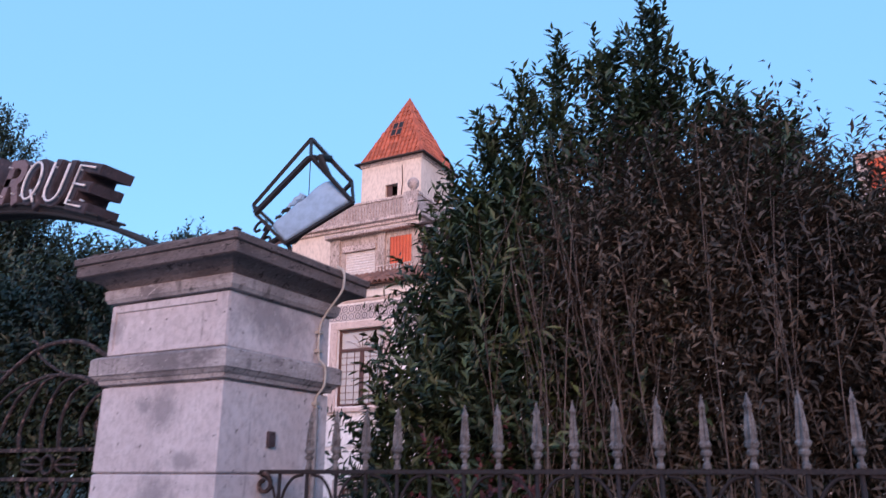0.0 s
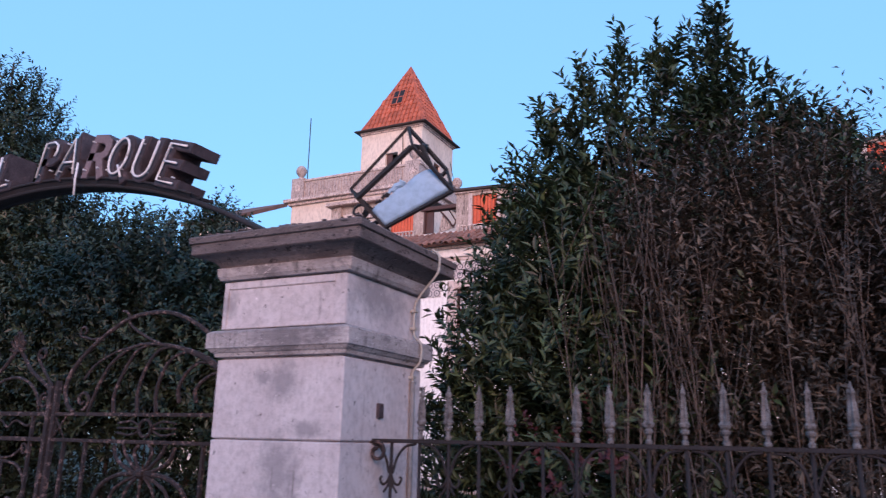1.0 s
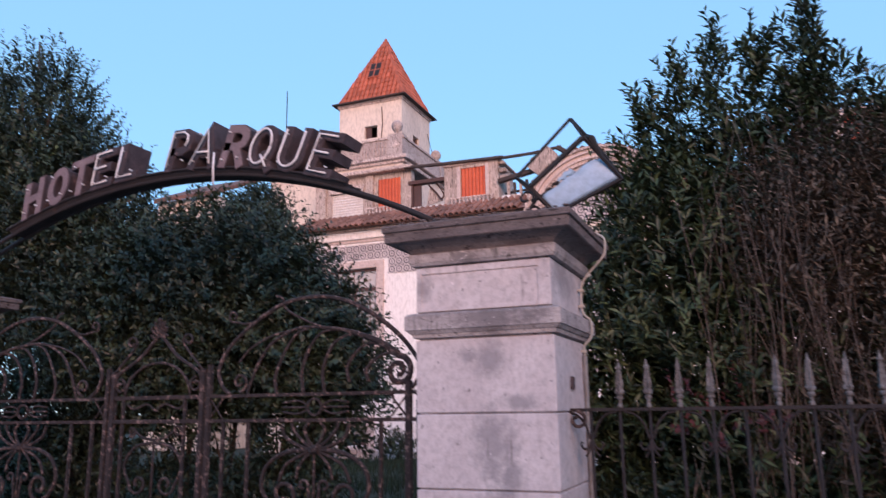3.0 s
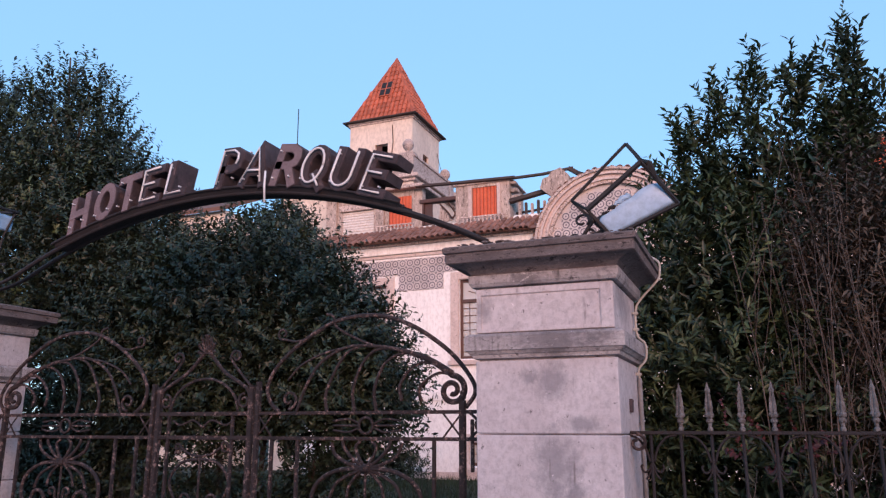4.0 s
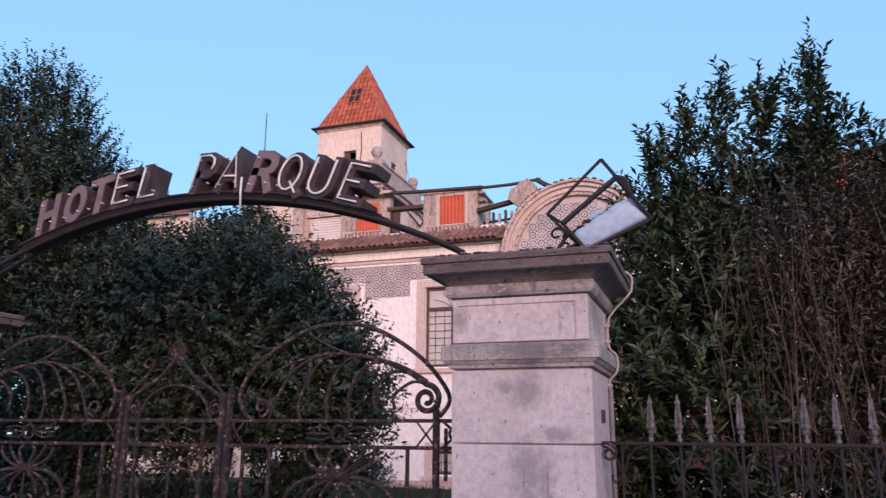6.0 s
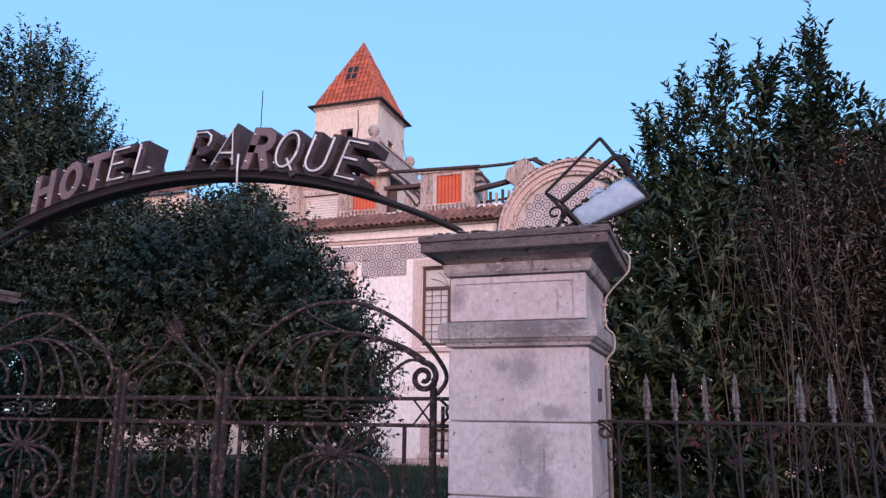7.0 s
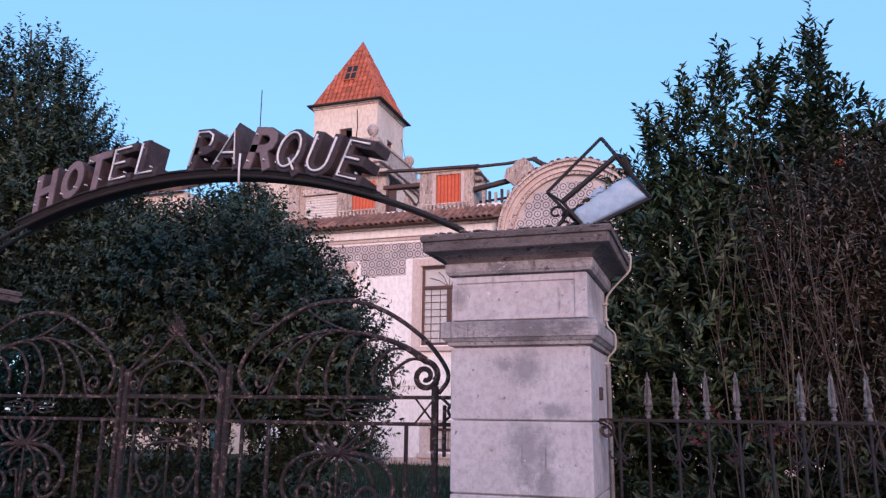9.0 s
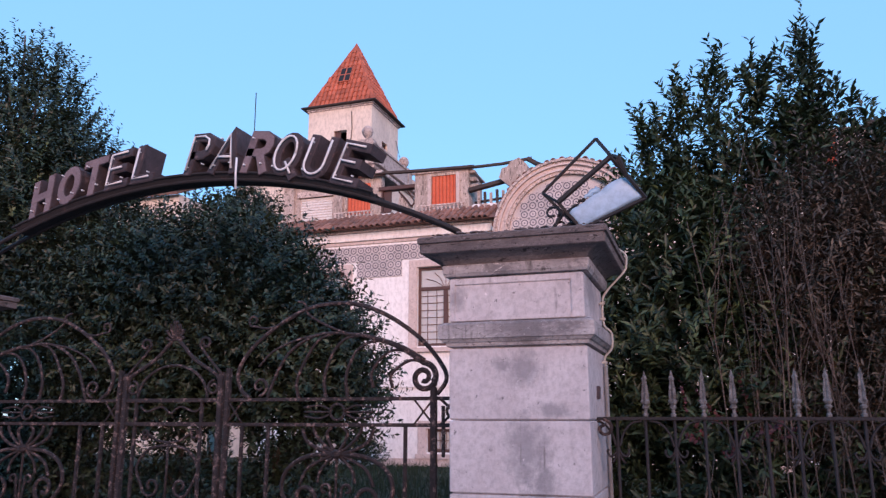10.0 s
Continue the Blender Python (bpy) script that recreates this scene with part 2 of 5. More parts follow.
BENCHPAINT = material("pale_bench_paint", (0.62, 0.58, 0.58), (0.45, 0.42, 0.42), 0.7, big=2, small=20, bump=0.2)


# ---- builders ----
def mesh_of(name, bm, mat, smooth=False):
    me = bpy.data.meshes.new(name)
    bm.normal_update()
    bm.to_mesh(me)
    bm.free()
    for m in (mat if isinstance(mat, (list, tuple)) else (mat,)):
        me.materials.append(m)
    if smooth:
        me.shade_smooth()
    return me


def part(name, bm, mat, parent=None, label="", smooth=False):
    ob = new(name, mesh_of(name, bm, mat, smooth))
    ob.parent = parent
    if label:
        ob["label"] = label
    return ob


def thing(name, label, category, group="", kind="", at=(0, 0, 0)):
    ob = tagged(new(name), label, category, group, kind)
    ob.location = at
    return ob


def box(x0, x1, y0, y1, z0, z1, bevel=0.0, bm=None, mi=0):
    bm = bm or bmesh.new()
    r = bmesh.ops.create_cube(bm, size=1, matrix=Matrix.Translation(((x0 + x1) / 2, (y0 + y1) / 2, (z0 + z1) / 2)) @ Matrix.Diagonal((x1 - x0, y1 - y0, z1 - z0, 1)))
    if bevel:
        edges = list({e for v in r["verts"] for e in v.link_edges})
        bmesh.ops.bevel(bm, geom=edges, offset=bevel, segments=2, affect="EDGES")
    if mi:
        for f in {f for v in r["verts"] if v.is_valid for f in v.link_faces}:
            f.material_index = mi
    return bm


def rings(bm, loops, cap=True):
    """Skin between closed loops of equal length."""
    made = [[bm.verts.new(p) for p in loop] for loop in loops]
    n = len(made[0])
    for a, b in zip(made, made[1:]):
        for i in range(n):
            bm.faces.new((a[i], a[(i + 1) % n], b[(i + 1) % n], b[i]))
    if cap:
        bm.faces.new(made[0][::-1])
        bm.faces.new(made[-1])
    return bm


def stack(x0, x1, y0, y1, profile, soft=0.006):
    """A square pier with mouldings: profile rows of (height, how far it stands out)."""
    bm = bmesh.new()
    loops = []
    for z, out in profile:
        a, b, c, d, s = x0 - out, x1 + out, y0 - out, y1 + out, soft
        loops.append([(a + s, c, z), (b - s, c, z), (b, c + s, z), (b, d - s, z), (b - s, d, z), (a + s, d, z), (a, d - s, z), (a, c + s, z)])
    return rings(bm, loops)


def tube(points, radius, n=6, bm=None, taper=1.0):
    """A rod along points, radius shrinking to radius * taper."""
    bm = bm or bmesh.new()
    pts = [Vector(p) for p in points]
    loops, last = [], None
    for i, p in enumerate(pts):
        d = (pts[min(i + 1, len(pts) - 1)] - pts[max(i - 1, 0)]).normalized()
        side = last - d * last.dot(d) if last is not None else d.orthogonal()
        side.normalize()
        last = side
        up = d.cross(side)
        r = radius * (1 + (taper - 1) * i / (len(pts) - 1))
        loops.append([p + r * (math.cos(a) * side + math.sin(a) * up) for a in (2 * math.pi * k / n + 0.4 for k in range(n))])
    return rings(bm, loops)


def lathe(profile, centre, n=12, bm=None):
    """Turned about the upright through centre: rows of (radius, height)."""
    bm = bm or bmesh.new()
    cx, cy, cz = centre
    return rings(bm, [[(cx + r * math.cos(2 * math.pi * k / n), cy + r * math.sin(2 * math.pi * k / n), cz + z) for k in range(n)] for r, z in profile])


def bend(points, steps=8):
    """A smooth curve through points (Catmull-Rom)."""
    p = [Vector(q) for q in points]
    p = [2 * p[0] - p[1], *p, 2 * p[-1] - p[-2]]
    out = []
    for i in range(1, len(p) - 2):
        for k in range(steps):
            t = k / steps
            a, b, c, d = p[i - 1:i + 3]
            out.append(0.5 * (2 * b + (c - a) * t + (2 * a - 5 * b + 4 * c - d) * t * t + (3 * b - a - 3 * c + d) * t ** 3))
    return out + [p[-2]]


def curl(cx, cz, r0, r1, a0, a1, y, steps=22):
    """A flat scroll in an upright plane: from radius r0 at angle a0 to r1 at a1 (degrees)."""
    return [Vector((cx + (r0 + (r1 - r0) * k / steps) * math.cos(radians(a0 + (a1 - a0) * k / steps)), y,
                    cz + (r0 + (r1 - r0) * k / steps) * math.sin(radians(a0 + (a1 - a0) * k / steps)))) for k in range(steps + 1)]


def from_arrays(name, verts, faces, mat, smooth=False):
    """A mesh from numpy arrays: verts n x 3, faces m x k."""
    me = bpy.data.meshes.new(name)
    k = faces.shape[1]
    me.vertices.add(len(verts))
    me.vertices.foreach_set("co", np.ascontiguousarray(verts, dtype=np.float32).ravel())
    me.loops.add(faces.size)
    me.loops.foreach_set("vertex_index", np.ascontiguousarray(faces, dtype=np.int32).ravel())
    me.polygons.add(len(faces))
    me.polygons.foreach_set("loop_start", np.arange(0, faces.size, k, dtype=np.int32))
    me.update(calc_edges=True)
    me.materials.append(mat)
    if smooth:
        me.shade_smooth()
    return me


def wall_around(x0, x1, z0, z1, y0, y1, openings, bm=None):
    """An upright wall of thickness y0..y1 with rectangular openings (x0, x1, z0, z1) cut through it, as one skin."""
    bm = bm or bmesh.new()
    xs = sorted({x0, x1, *(o[0] for o in openings), *(o[1] for o in openings)})
    zs = sorted({z0, z1, *(o[2] for o in openings), *(o[3] for o in openings)})
    nodes = {}

    def v(i, j, y):
        if (i, j, y) not in nodes:
            nodes[i, j, y] = bm.verts.new((xs[i], y, zs[j]))
        return nodes[i, j, y]

    def solid(i, j):
        if not (0 <= i < len(xs) - 1 and 0 <= j < len(zs) - 1):
            return False
        mx, mz = (xs[i] + xs[i + 1]) / 2, (zs[j] + zs[j + 1]) / 2
        return not any(o[0] < mx < o[1] and o[2] < mz < o[3] for o in openings)

    for i in range(len(xs) - 1):
        for j in range(len(zs) - 1):
            if not solid(i, j):
                continue
            bm.faces.new((v(i, j, y0), v(i + 1, j, y0), v(i + 1, j + 1, y0), v(i, j + 1, y0)))
            bm.faces.new((v(i, j + 1, y1), v(i + 1, j + 1, y1), v(i + 1, j, y1), v(i, j, y1)))
            for di, dj, p, q in ((-1, 0, (i, j), (i, j + 1)), (1, 0, (i + 1, j + 1), (i + 1, j)), (0, -1, (i + 1, j), (i, j)), (0, 1, (i, j + 1), (i + 1, j + 1))):
                if not solid(i + di, j + dj):
                    bm.faces.new((v(*p, y0), v(*q, y0), v(*q, y1), v(*p, y1)))
    return bm


# ---- ground ----
def sheet(name, x0, x1, y0, y1, z, mat, label, thick=0.0):
    bm = bmesh.new()
    if thick:
        box(x0, x1, y0, y1, z - thick, z, 0.01, bm)
    else:
        bm.faces.new([bm.verts.new(p) for p in ((x0, y0, z), (x1, y0, z), (x1, y1, z), (x0, y1, z))])
    return tagged(part(name, bm, mat), label, name, kind="structure")


sheet("ground", -900, 900, -900, 900, -0.02, LAWN, "dark green lawn and soil reaching the horizon")
sheet("road", -300, 300, -16.0, -6.9, 0.0, ASPHALT, "grey asphalt street in front of the gate", 0.015)
sheet("pavement", -120, 120, -6.9, -0.1, 0.12, PAVING, "pale stone pavement along the fence", 0.13)


# ---- gate pillars ----
def gate_pillar():
    top = thing("gate_pillar", "tall pinkish stucco gate pillar with moulded weathered cap", "pillar", "gate pillars")
    x0, x1, y0, y1 = -0.95, 0.012, 0.0, 0.95
    part("plinth", stack(x0, x1, y0, y1, [(0.0, 0.06), (0.30, 0.06), (0.34, 0.02), (0.36, 0.0)]), MOULDING, top)
    for a, b in ((0.36, 0.595), (0.595, 1.075), (1.075, 1.555), (1.555, 2.046)):
        part("shaft_block", stack(x0, x1, y0, y1, [(a + 0.001, -0.020), (a + 0.006, -0.006), (a + 0.013, 0.0), (b - 0.011, 0.0), (b - 0.006, -0.003), (b - 0.001, -0.020)]), STUCCO, top)
    part("moulding", stack(x0, x1, y0, y1, [(2.040, -0.022), (2.054, -0.022), (2.058, 0.016), (2.080, 0.022), (2.086, 0.034), (2.104, 0.050), (2.110, 0.062), (2.203, 0.062), (2.216, 0.048), (2.224, 0.028), (2.228, -0.012), (2.240, -0.012)]), MOULDING, top)
    upper = part("upper_block", stack(x0 + 0.008, x1 - 0.008, y0 + 0.008, y1 - 0.008, [(2.234, 0.0), (2.539, 0.0)]), STUCCO, top)
    # raised border round a sunken panel on the front
    bm = bmesh.new()
    f0, f1, g0, g1 = x0 + 0.008, x1 - 0.008, 2.234, 2.539
    for a, b, c, d in ((f0, f0 + 0.035, g0, g1), (f1 - 0.085, f1, g0, g1), (f0 + 0.035, f1 - 0.085, g0, g0 + 0.03), (f0 + 0.035, f1 - 0.085, g1 - 0.045, g1)):
        box(a, b, y0 - 0.004, y0 + 0.012, c, d, 0.003, bm)
    part("panel_border", bm, STUCCO, upper)
    part("neck_band", stack(x0, x1, y0, y1, [(2.535, -0.020), (2.550, -0.020), (2.553, 0.022), (2.566, 0.030), (2.574, 0.036), (2.626, 0.042), (2.632, 0.036), (2.636, 0.010)]), MOULDING, top)
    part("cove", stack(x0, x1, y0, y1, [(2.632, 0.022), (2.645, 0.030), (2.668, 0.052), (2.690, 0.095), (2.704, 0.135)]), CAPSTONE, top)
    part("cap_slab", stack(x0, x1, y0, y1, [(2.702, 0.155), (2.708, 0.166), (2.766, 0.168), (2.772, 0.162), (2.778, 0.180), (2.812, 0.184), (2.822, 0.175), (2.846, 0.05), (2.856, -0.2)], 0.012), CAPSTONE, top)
    return top


pillar_right = gate_pillar()
pillar_left = copy_thing(pillar_right, Matrix.Translation((-6.38, 0.0, 0.0)))
pillar_left["label"] = "tall stucco gate pillar with mossy moulded cap beside the gate"

# crumbled mortar and lichen lying along the cap's edges
rng = random.Random(4)
for px in (0.0, -6.39):
    bm = bmesh.new()
    for i in range(70):
        s = rng.uniform(0.008, 0.022)
        x, y = rng.uniform(-1.1, 0.17), rng.choice((rng.uniform(-0.16, -0.08), rng.uniform(0.1, 1.0)))
        bmesh.ops.create_icosphere(bm, subdivisions=1, radius=s, matrix=Matrix.Translation((x + px, y, 2.838)) @ Matrix.Diagonal((1.3, 1.1, 0.55, 1)))
    tagged(part("mortar_crumbs", bm, CAPSTONE), "dark crumbs of mortar and moss on the pillar cap", "rubble", kind="stuff")

# conduit clipped to the pillar's side, bent round its mouldings
cond = thing("conduit", "thin pale plastic cable conduit bent around the pillar mouldings", "conduit")
YC = 0.80
part("pipe", tube(bend([(0.034, YC, 1.95), (0.034, YC, 2.02), (0.088, YC, 2.09), (0.090, YC, 2.20), (0.036, YC, 2.27), (0.034, YC, 2.45), (0.075, YC - 0.01, 2.53), (0.205, YC - 0.03, 2.66), (0.228, YC - 0.03, 2.72), (0.225, YC - 0.03, 2.80), (0.165, YC - 0.02, 2.85)]), 0.0085, 8), CONDUIT, cond, smooth=True)
for z in (1.97, 2.30, 2.42):
    part("clip", box(0.010, 0.050, YC - 0.02, YC + 0.02, z, z + 0.02, 0.003), CONDUIT, cond)
old = thing("cable_pipe", "narrow grey steel pipe fixed beside the pillar edge", "pipe")
part("pipe", tube([(0.034, 0.80, 0.0), (0.034, 0.80, 1.2), (0.034, 0.80, 1.95)], 0.017, 8), GREYPIPE, old, smooth=True)
meter = thing("wall_plate", "small square rusty plate on the pillar side", "plate")
part("plate", box(0.010, 0.034, 0.38, 0.44, 1.70, 1.79, 0.004), SIGN_RUST, meter)
part("screw", lathe([(0.006, 0.0), (0.006, 0.01), (0.002, 0.012)], (0.034, 0.41, 1.77), 6), IRON, meter)


# ---- fence ----
FY = 0.36
wallet = tagged(part("fence_wall", stack(0.07, 9.0, 0.20, 0.52, [(0.0, 0.0), (0.42, 0.0), (0.44, 0.03), (0.50, 0.03), (0.515, 0.0)]), MOULDING), "low stained stucco wall under the iron fence", "wall", kind="structure")
fence = thing("fence", "wrought iron railing with silver spear tips on low wall", "fence")
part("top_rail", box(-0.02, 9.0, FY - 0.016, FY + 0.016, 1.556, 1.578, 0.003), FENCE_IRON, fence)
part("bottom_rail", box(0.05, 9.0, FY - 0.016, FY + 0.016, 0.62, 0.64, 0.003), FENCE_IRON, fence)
# turned collars below a four-ridged leaf bud
spear_profile = [(0.011, 0.0, 0), (0.018, 0.008, 0), (0.018, 0.022, 0), (0.011, 0.032, 0), (0.012, 0.052, 0), (0.022, 0.062, 0), (0.024, 0.074, 0), (0.015, 0.084, 0), (0.024, 0.094, 0.1), (0.027, 0.108, 0.2), (0.019, 0.122, 0.25), (0.019, 0.150, 0.35), (0.015, 0.195, 0.4), (0.011, 0.238, 0.4), (0.012, 0.250, 0.2), (0.015, 0.262, 0.3), (0.009, 0.280, 0.2), (0.002, 0.316, 0)]
spear_bm = rings(bmesh.new(), [[(r * (1 + ridge * math.cos(4 * a)) * math.cos(a), r * (1 + ridge * math.cos(4 * a)) * math.sin(a), 1.573 + z) for a in (2 * math.pi * k / 16 for k in range(16))] for r, z, ridge in spear_profile])
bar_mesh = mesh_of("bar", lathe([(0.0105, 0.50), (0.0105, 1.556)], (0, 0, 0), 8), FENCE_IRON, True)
tip_mesh = mesh_of("spear_tip", spear_bm, SILVER)
arch_bm = bmesh.new()
for sgn in (-1, 1):
    tube(bend([(sgn * 0.165, FY, 1.552), (sgn * 0.095, FY, 1.535), (sgn * 0.040, FY, 1.47), (sgn * 0.012, FY, 1.38)], 5), 0.0085, 5, arch_bm)
    tube(bend([(0, FY, 1.385), (sgn * 0.020, FY, 1.335), (sgn * 0.052, FY, 1.315), (sgn * 0.072, FY, 1.345), (sgn * 0.062, FY, 1.362)], 4), 0.008, 5, arch_bm)
    tube(bend([(0, FY, 1.37), (sgn * 0.018, FY, 1.31), (sgn * 0.045, FY, 1.27)], 4), 0.007, 5, arch_bm)
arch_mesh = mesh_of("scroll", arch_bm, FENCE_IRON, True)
rng = random.Random(8)
for i in range(40):
    x = 0.1455 + 0.19 * i
    bar = new("bar", bar_mesh)
    bar.parent, bar.location = fence, (x, FY, 0)
    if i % 2 == 0:
        sc = new("scroll", arch_mesh)
        sc.parent, sc.location = fence, (x, 0, 0)
    if i not in (0, 5):
        tip = new("spear_tip", tip_mesh)
        tip.parent, tip.location = bar, (0, 0, 0)
        tip.rotation_euler = (radians(rng.uniform(-0.2, 0.2)), radians(rng.uniform(-0.2, 0.2)), rng.uniform(0, 1))
# bracket scroll where the rail meets the pillar
part("bracket", tube(curl(0.06, 1.50, 0.06, 0.018, 95, -280, FY - 0.03), 0.012, 6), IRON, fence, smooth=True)


# ---- gate ----
GY = 0.5
R1, R2 = 1.715, 1.515


def rod(points, r, parent, name="scroll", flat=None):
    return part(name, tube(points, r, 6), IRON, parent, smooth=True)


def leaf(name, x_post, x_mid, label):
    """One leaf: hinge post at x_post, meeting post at x_mid; s points from the meeting post to the hinge."""
    g = thing(name, label, "gate", "gate leaves", at=(0, 0, 0))
    s = 1 if x_post > x_mid else -1
    w = abs(x_post - x_mid)
    lo, hi = min(x_post, x_mid), max(x_post, x_mid)

    def P(u, z, y=GY):
        return (x_mid + s * u * w, y, z)

    for u, r, top in ((1.0, 0.023, 1.80), (0.0, 0.020, 1.98), (0.085, 0.014, R2)):
        part("post", box(P(u, 0)[0] - r, P(u, 0)[0] + r, GY - r, GY + r, 0.10, top, 0.004), IRON, g)
    part("post_knob", lathe([(0.012, 0), (0.03, 0.015), (0.03, 0.03), (0.016, 0.04), (0.024, 0.06), (0.003, 0.085)], P(1.0, 1.80), 8), IRON, g)
    for z in (R1, R2, 0.78, 0.20):
        part("rail", box(lo, hi, GY - 0.016, GY + 0.016, z - 0.014, z + 0.014, 0.004), IRON, g)
    for u in (0.22, 0.875):
        part("bar", box(P(u, 0)[0] - 0.013, P(u, 0)[0] + 0.013, GY - 0.013, GY + 0.013, 0.2, R2, 0.002), IRON, g)
    part("lower_panel", box(lo + 0.03, hi - 0.03, GY - 0.004, GY + 0.004, 0.22, 0.76, 0.001), IRON, g)
    # great comma-shaped crest
    rod(bend([P(0.115, 1.725), P(0.065, 1.81), P(0.05, 1.95), P(0.11, 2.13), P(0.235, 2.31), P(0.385, 2.45), P(0.535, 2.49), P(0.668, 2.46), P(0.807, 2.35), P(0.95, 2.16), P(1.04, 1.96), P(1.055, 1.85), P(1.015, 1.745)]), 0.018, g, "crest")
    rod(bend([P(0.385, 2.46), P(0.405, 2.40), P(0.505, 2.30), P(0.60, 2.235)]), 0.011, g)
    rod(bend([P(0.39, 2.46), P(0.375, 2.505), P(0.345, 2.52)], 5), 0.011, g)
    # small volute thrown off the back of the crest
    rod(bend([P(0.335, 2.40), P(0.26, 2.335), P(0.19, 2.305), P(0.13, 2.325)]) + curl(P(0.118, 0)[0], 2.375, 0.052, 0.02, 250 if s > 0 else 290, (250 if s > 0 else 290) - s * 330, GY, 14), 0.010, g)
    # inner stem ending in a thick scroll by the hinge
    rod(bend([P(0.205, 1.725), P(0.232, 1.85), P(0.265, 1.98), P(0.33, 2.13), P(0.45, 2.235), P(0.587, 2.245)]), 0.014, g)
    rod(bend([P(0.155, 1.985), P(0.223, 2.105), P(0.337, 2.195), P(0.45, 2.235)]), 0.010, g)
    part("stem", tube(bend([P(0.55, 2.245), P(0.66, 2.22), P(0.76, 2.175), P(0.86, 2.105), P(0.955, 2.00)]), 0.013, 6, taper=2.2), IRON, g, smooth=True)
    cx = P(0.955, 0)[0]
    part("scroll", tube([Vector(P(0.935, 2.02))] + curl(cx, 1.875, 0.115, 0.025, 90 if s > 0 else 90, 90 - s * 560, GY, 34), 0.024, 8, taper=0.8), IRON, g, smooth=True)
    rod(curl(P(0.165, 0)[0], 1.825, 0.08, 0.02, 270, 270 + s * 430, GY), 0.013, g)
    # fronds leave the stem, arch over and drop to the rail
    def stem_z(u):
        row = ((0.265, 1.98), (0.33, 2.13), (0.45, 2.235), (0.587, 2.245), (0.76, 2.175), (0.86, 2.105), (0.955, 2.0), (1.02, 1.92))
        for (a, za), (b, zb) in zip(row, row[1:]):
            if u <= b:
                return za + (zb - za) * (u - a) / (b - a)
        return row[-1][1]

    for u1, low in ((0.364, R1), (0.50, R1), (0.605, R1), (0.725, 1.80), (0.815, 1.80)):
        u0 = u1 + 0.16
        part("frond", tube(bend([P(u0, stem_z(u0)), P(u0 - 0.07, stem_z(u0 - 0.07) - 0.045), P(u1 + 0.03, stem_z(u1 + 0.03) - 0.15), P(u1 - 0.01, (low + stem_z(u1)) / 2 - 0.08), P(u1, low)]), 0.010, 6, taper=1.6), IRON, g, smooth=True)
    # rosette between the rails, tendrils to both sides
    rx = P(0.56, 0)[0]
    rod(curl(rx, (R1 + R2) / 2, 0.062, 0.062, 0, 360, GY - 0.01, 18), 0.012, g, "ring")
    for k in (-1, 1):
        for dz in (-0.05, 0.0, 0.05):
            rod(bend([(rx + k * 0.065, GY, 1.615 + dz * 0.3), (rx + k * 0.16, GY, 1.615 + dz), (rx + k * 0.30, GY, 1.615 + dz * 0.7)], 5), 0.009, g, "tendril")
    # X in the small square by each post
    for u0, u1 in ((0.0, 0.085), (0.91, 1.0)):
        for a, b in ((R1, R2), (R2, R1)):
            rod([P(u0, a), P((u0 + u1) / 2, 1.615), P(u1, b)], 0.008, g, "brace")
    # fan of scrolls under the second rail
    fz = 1.29
    part("knot", lathe([(0.02, -0.035), (0.05, -0.015), (0.05, 0.015), (0.02, 0.035)], (rx, GY, fz), 8), IRON, g)
    for k in (-1, 1):
        rod(bend([(rx, GY, fz), (rx + k * 0.14, GY, fz + 0.03), (rx + k * 0.27, GY, fz + 0.10), (rx + k * 0.31, GY, R2 - 0.03)]), 0.015, g)
        rod(bend([(rx, GY, fz), (rx + k * 0.10, GY, fz + 0.06), (rx + k * 0.19, GY, fz + 0.15), (rx + k * 0.21, GY, R2 - 0.02)]), 0.014, g)
        rod(bend([(rx, GY, fz), (rx + k * 0.06, GY, fz + 0.08), (rx + k * 0.09, GY, fz + 0.16), (rx + k * 0.05, GY, R2 - 0.02)]), 0.014, g)
        rod(bend([(rx, GY, fz), (rx + k * 0.25, GY, fz - 0.02), (rx + k * 0.43, GY, fz - 0.12), (rx + k * 0.48, GY, fz - 0.28), (rx + k * 0.40, GY, fz - 0.42)]) + curl(rx + k * 0.28, 0.95, 0.13, 0.03, 270 + k * 25, 270 + k * 25 - k * 430, GY), 0.018, g)
        rod(bend([(rx, GY, fz), (rx + k * 0.14, GY, fz - 0.05), (rx + k * 0.26, GY, fz - 0.12), (rx + k * 0.32, GY, fz - 0.24)]), 0.014, g)
        rod(bend([(rx, GY, fz), (rx + k * 0.08, GY, fz - 0.06), (rx + k * 0.14, GY, fz - 0.13), (rx + k * 0.16, GY, fz - 0.22)]), 0.013, g)
        rod(bend([(rx + k * 0.02, GY, 0.78), (rx + k * 0.05, GY, 1.0)]) + curl(rx + k * 0.095, 1.02, 0.05, 0.015, 180 if k > 0 else 0, (180 if k > 0 else 0) - k * 300, GY, 14), 0.012, g)
    rod([(rx, GY, fz), (rx, GY, 1.15), (rx, GY, 1.0), (rx, GY, 0.78)], 0.011, g, "bar")
    return g


leaf("gate_leaf", -1.24, -3.08, "rusty wrought iron gate leaf with scrolled crest, closed")
leaf("gate_leaf", -6.04, -4.20, "rusty wrought iron gate leaf with curling fronds, closed")

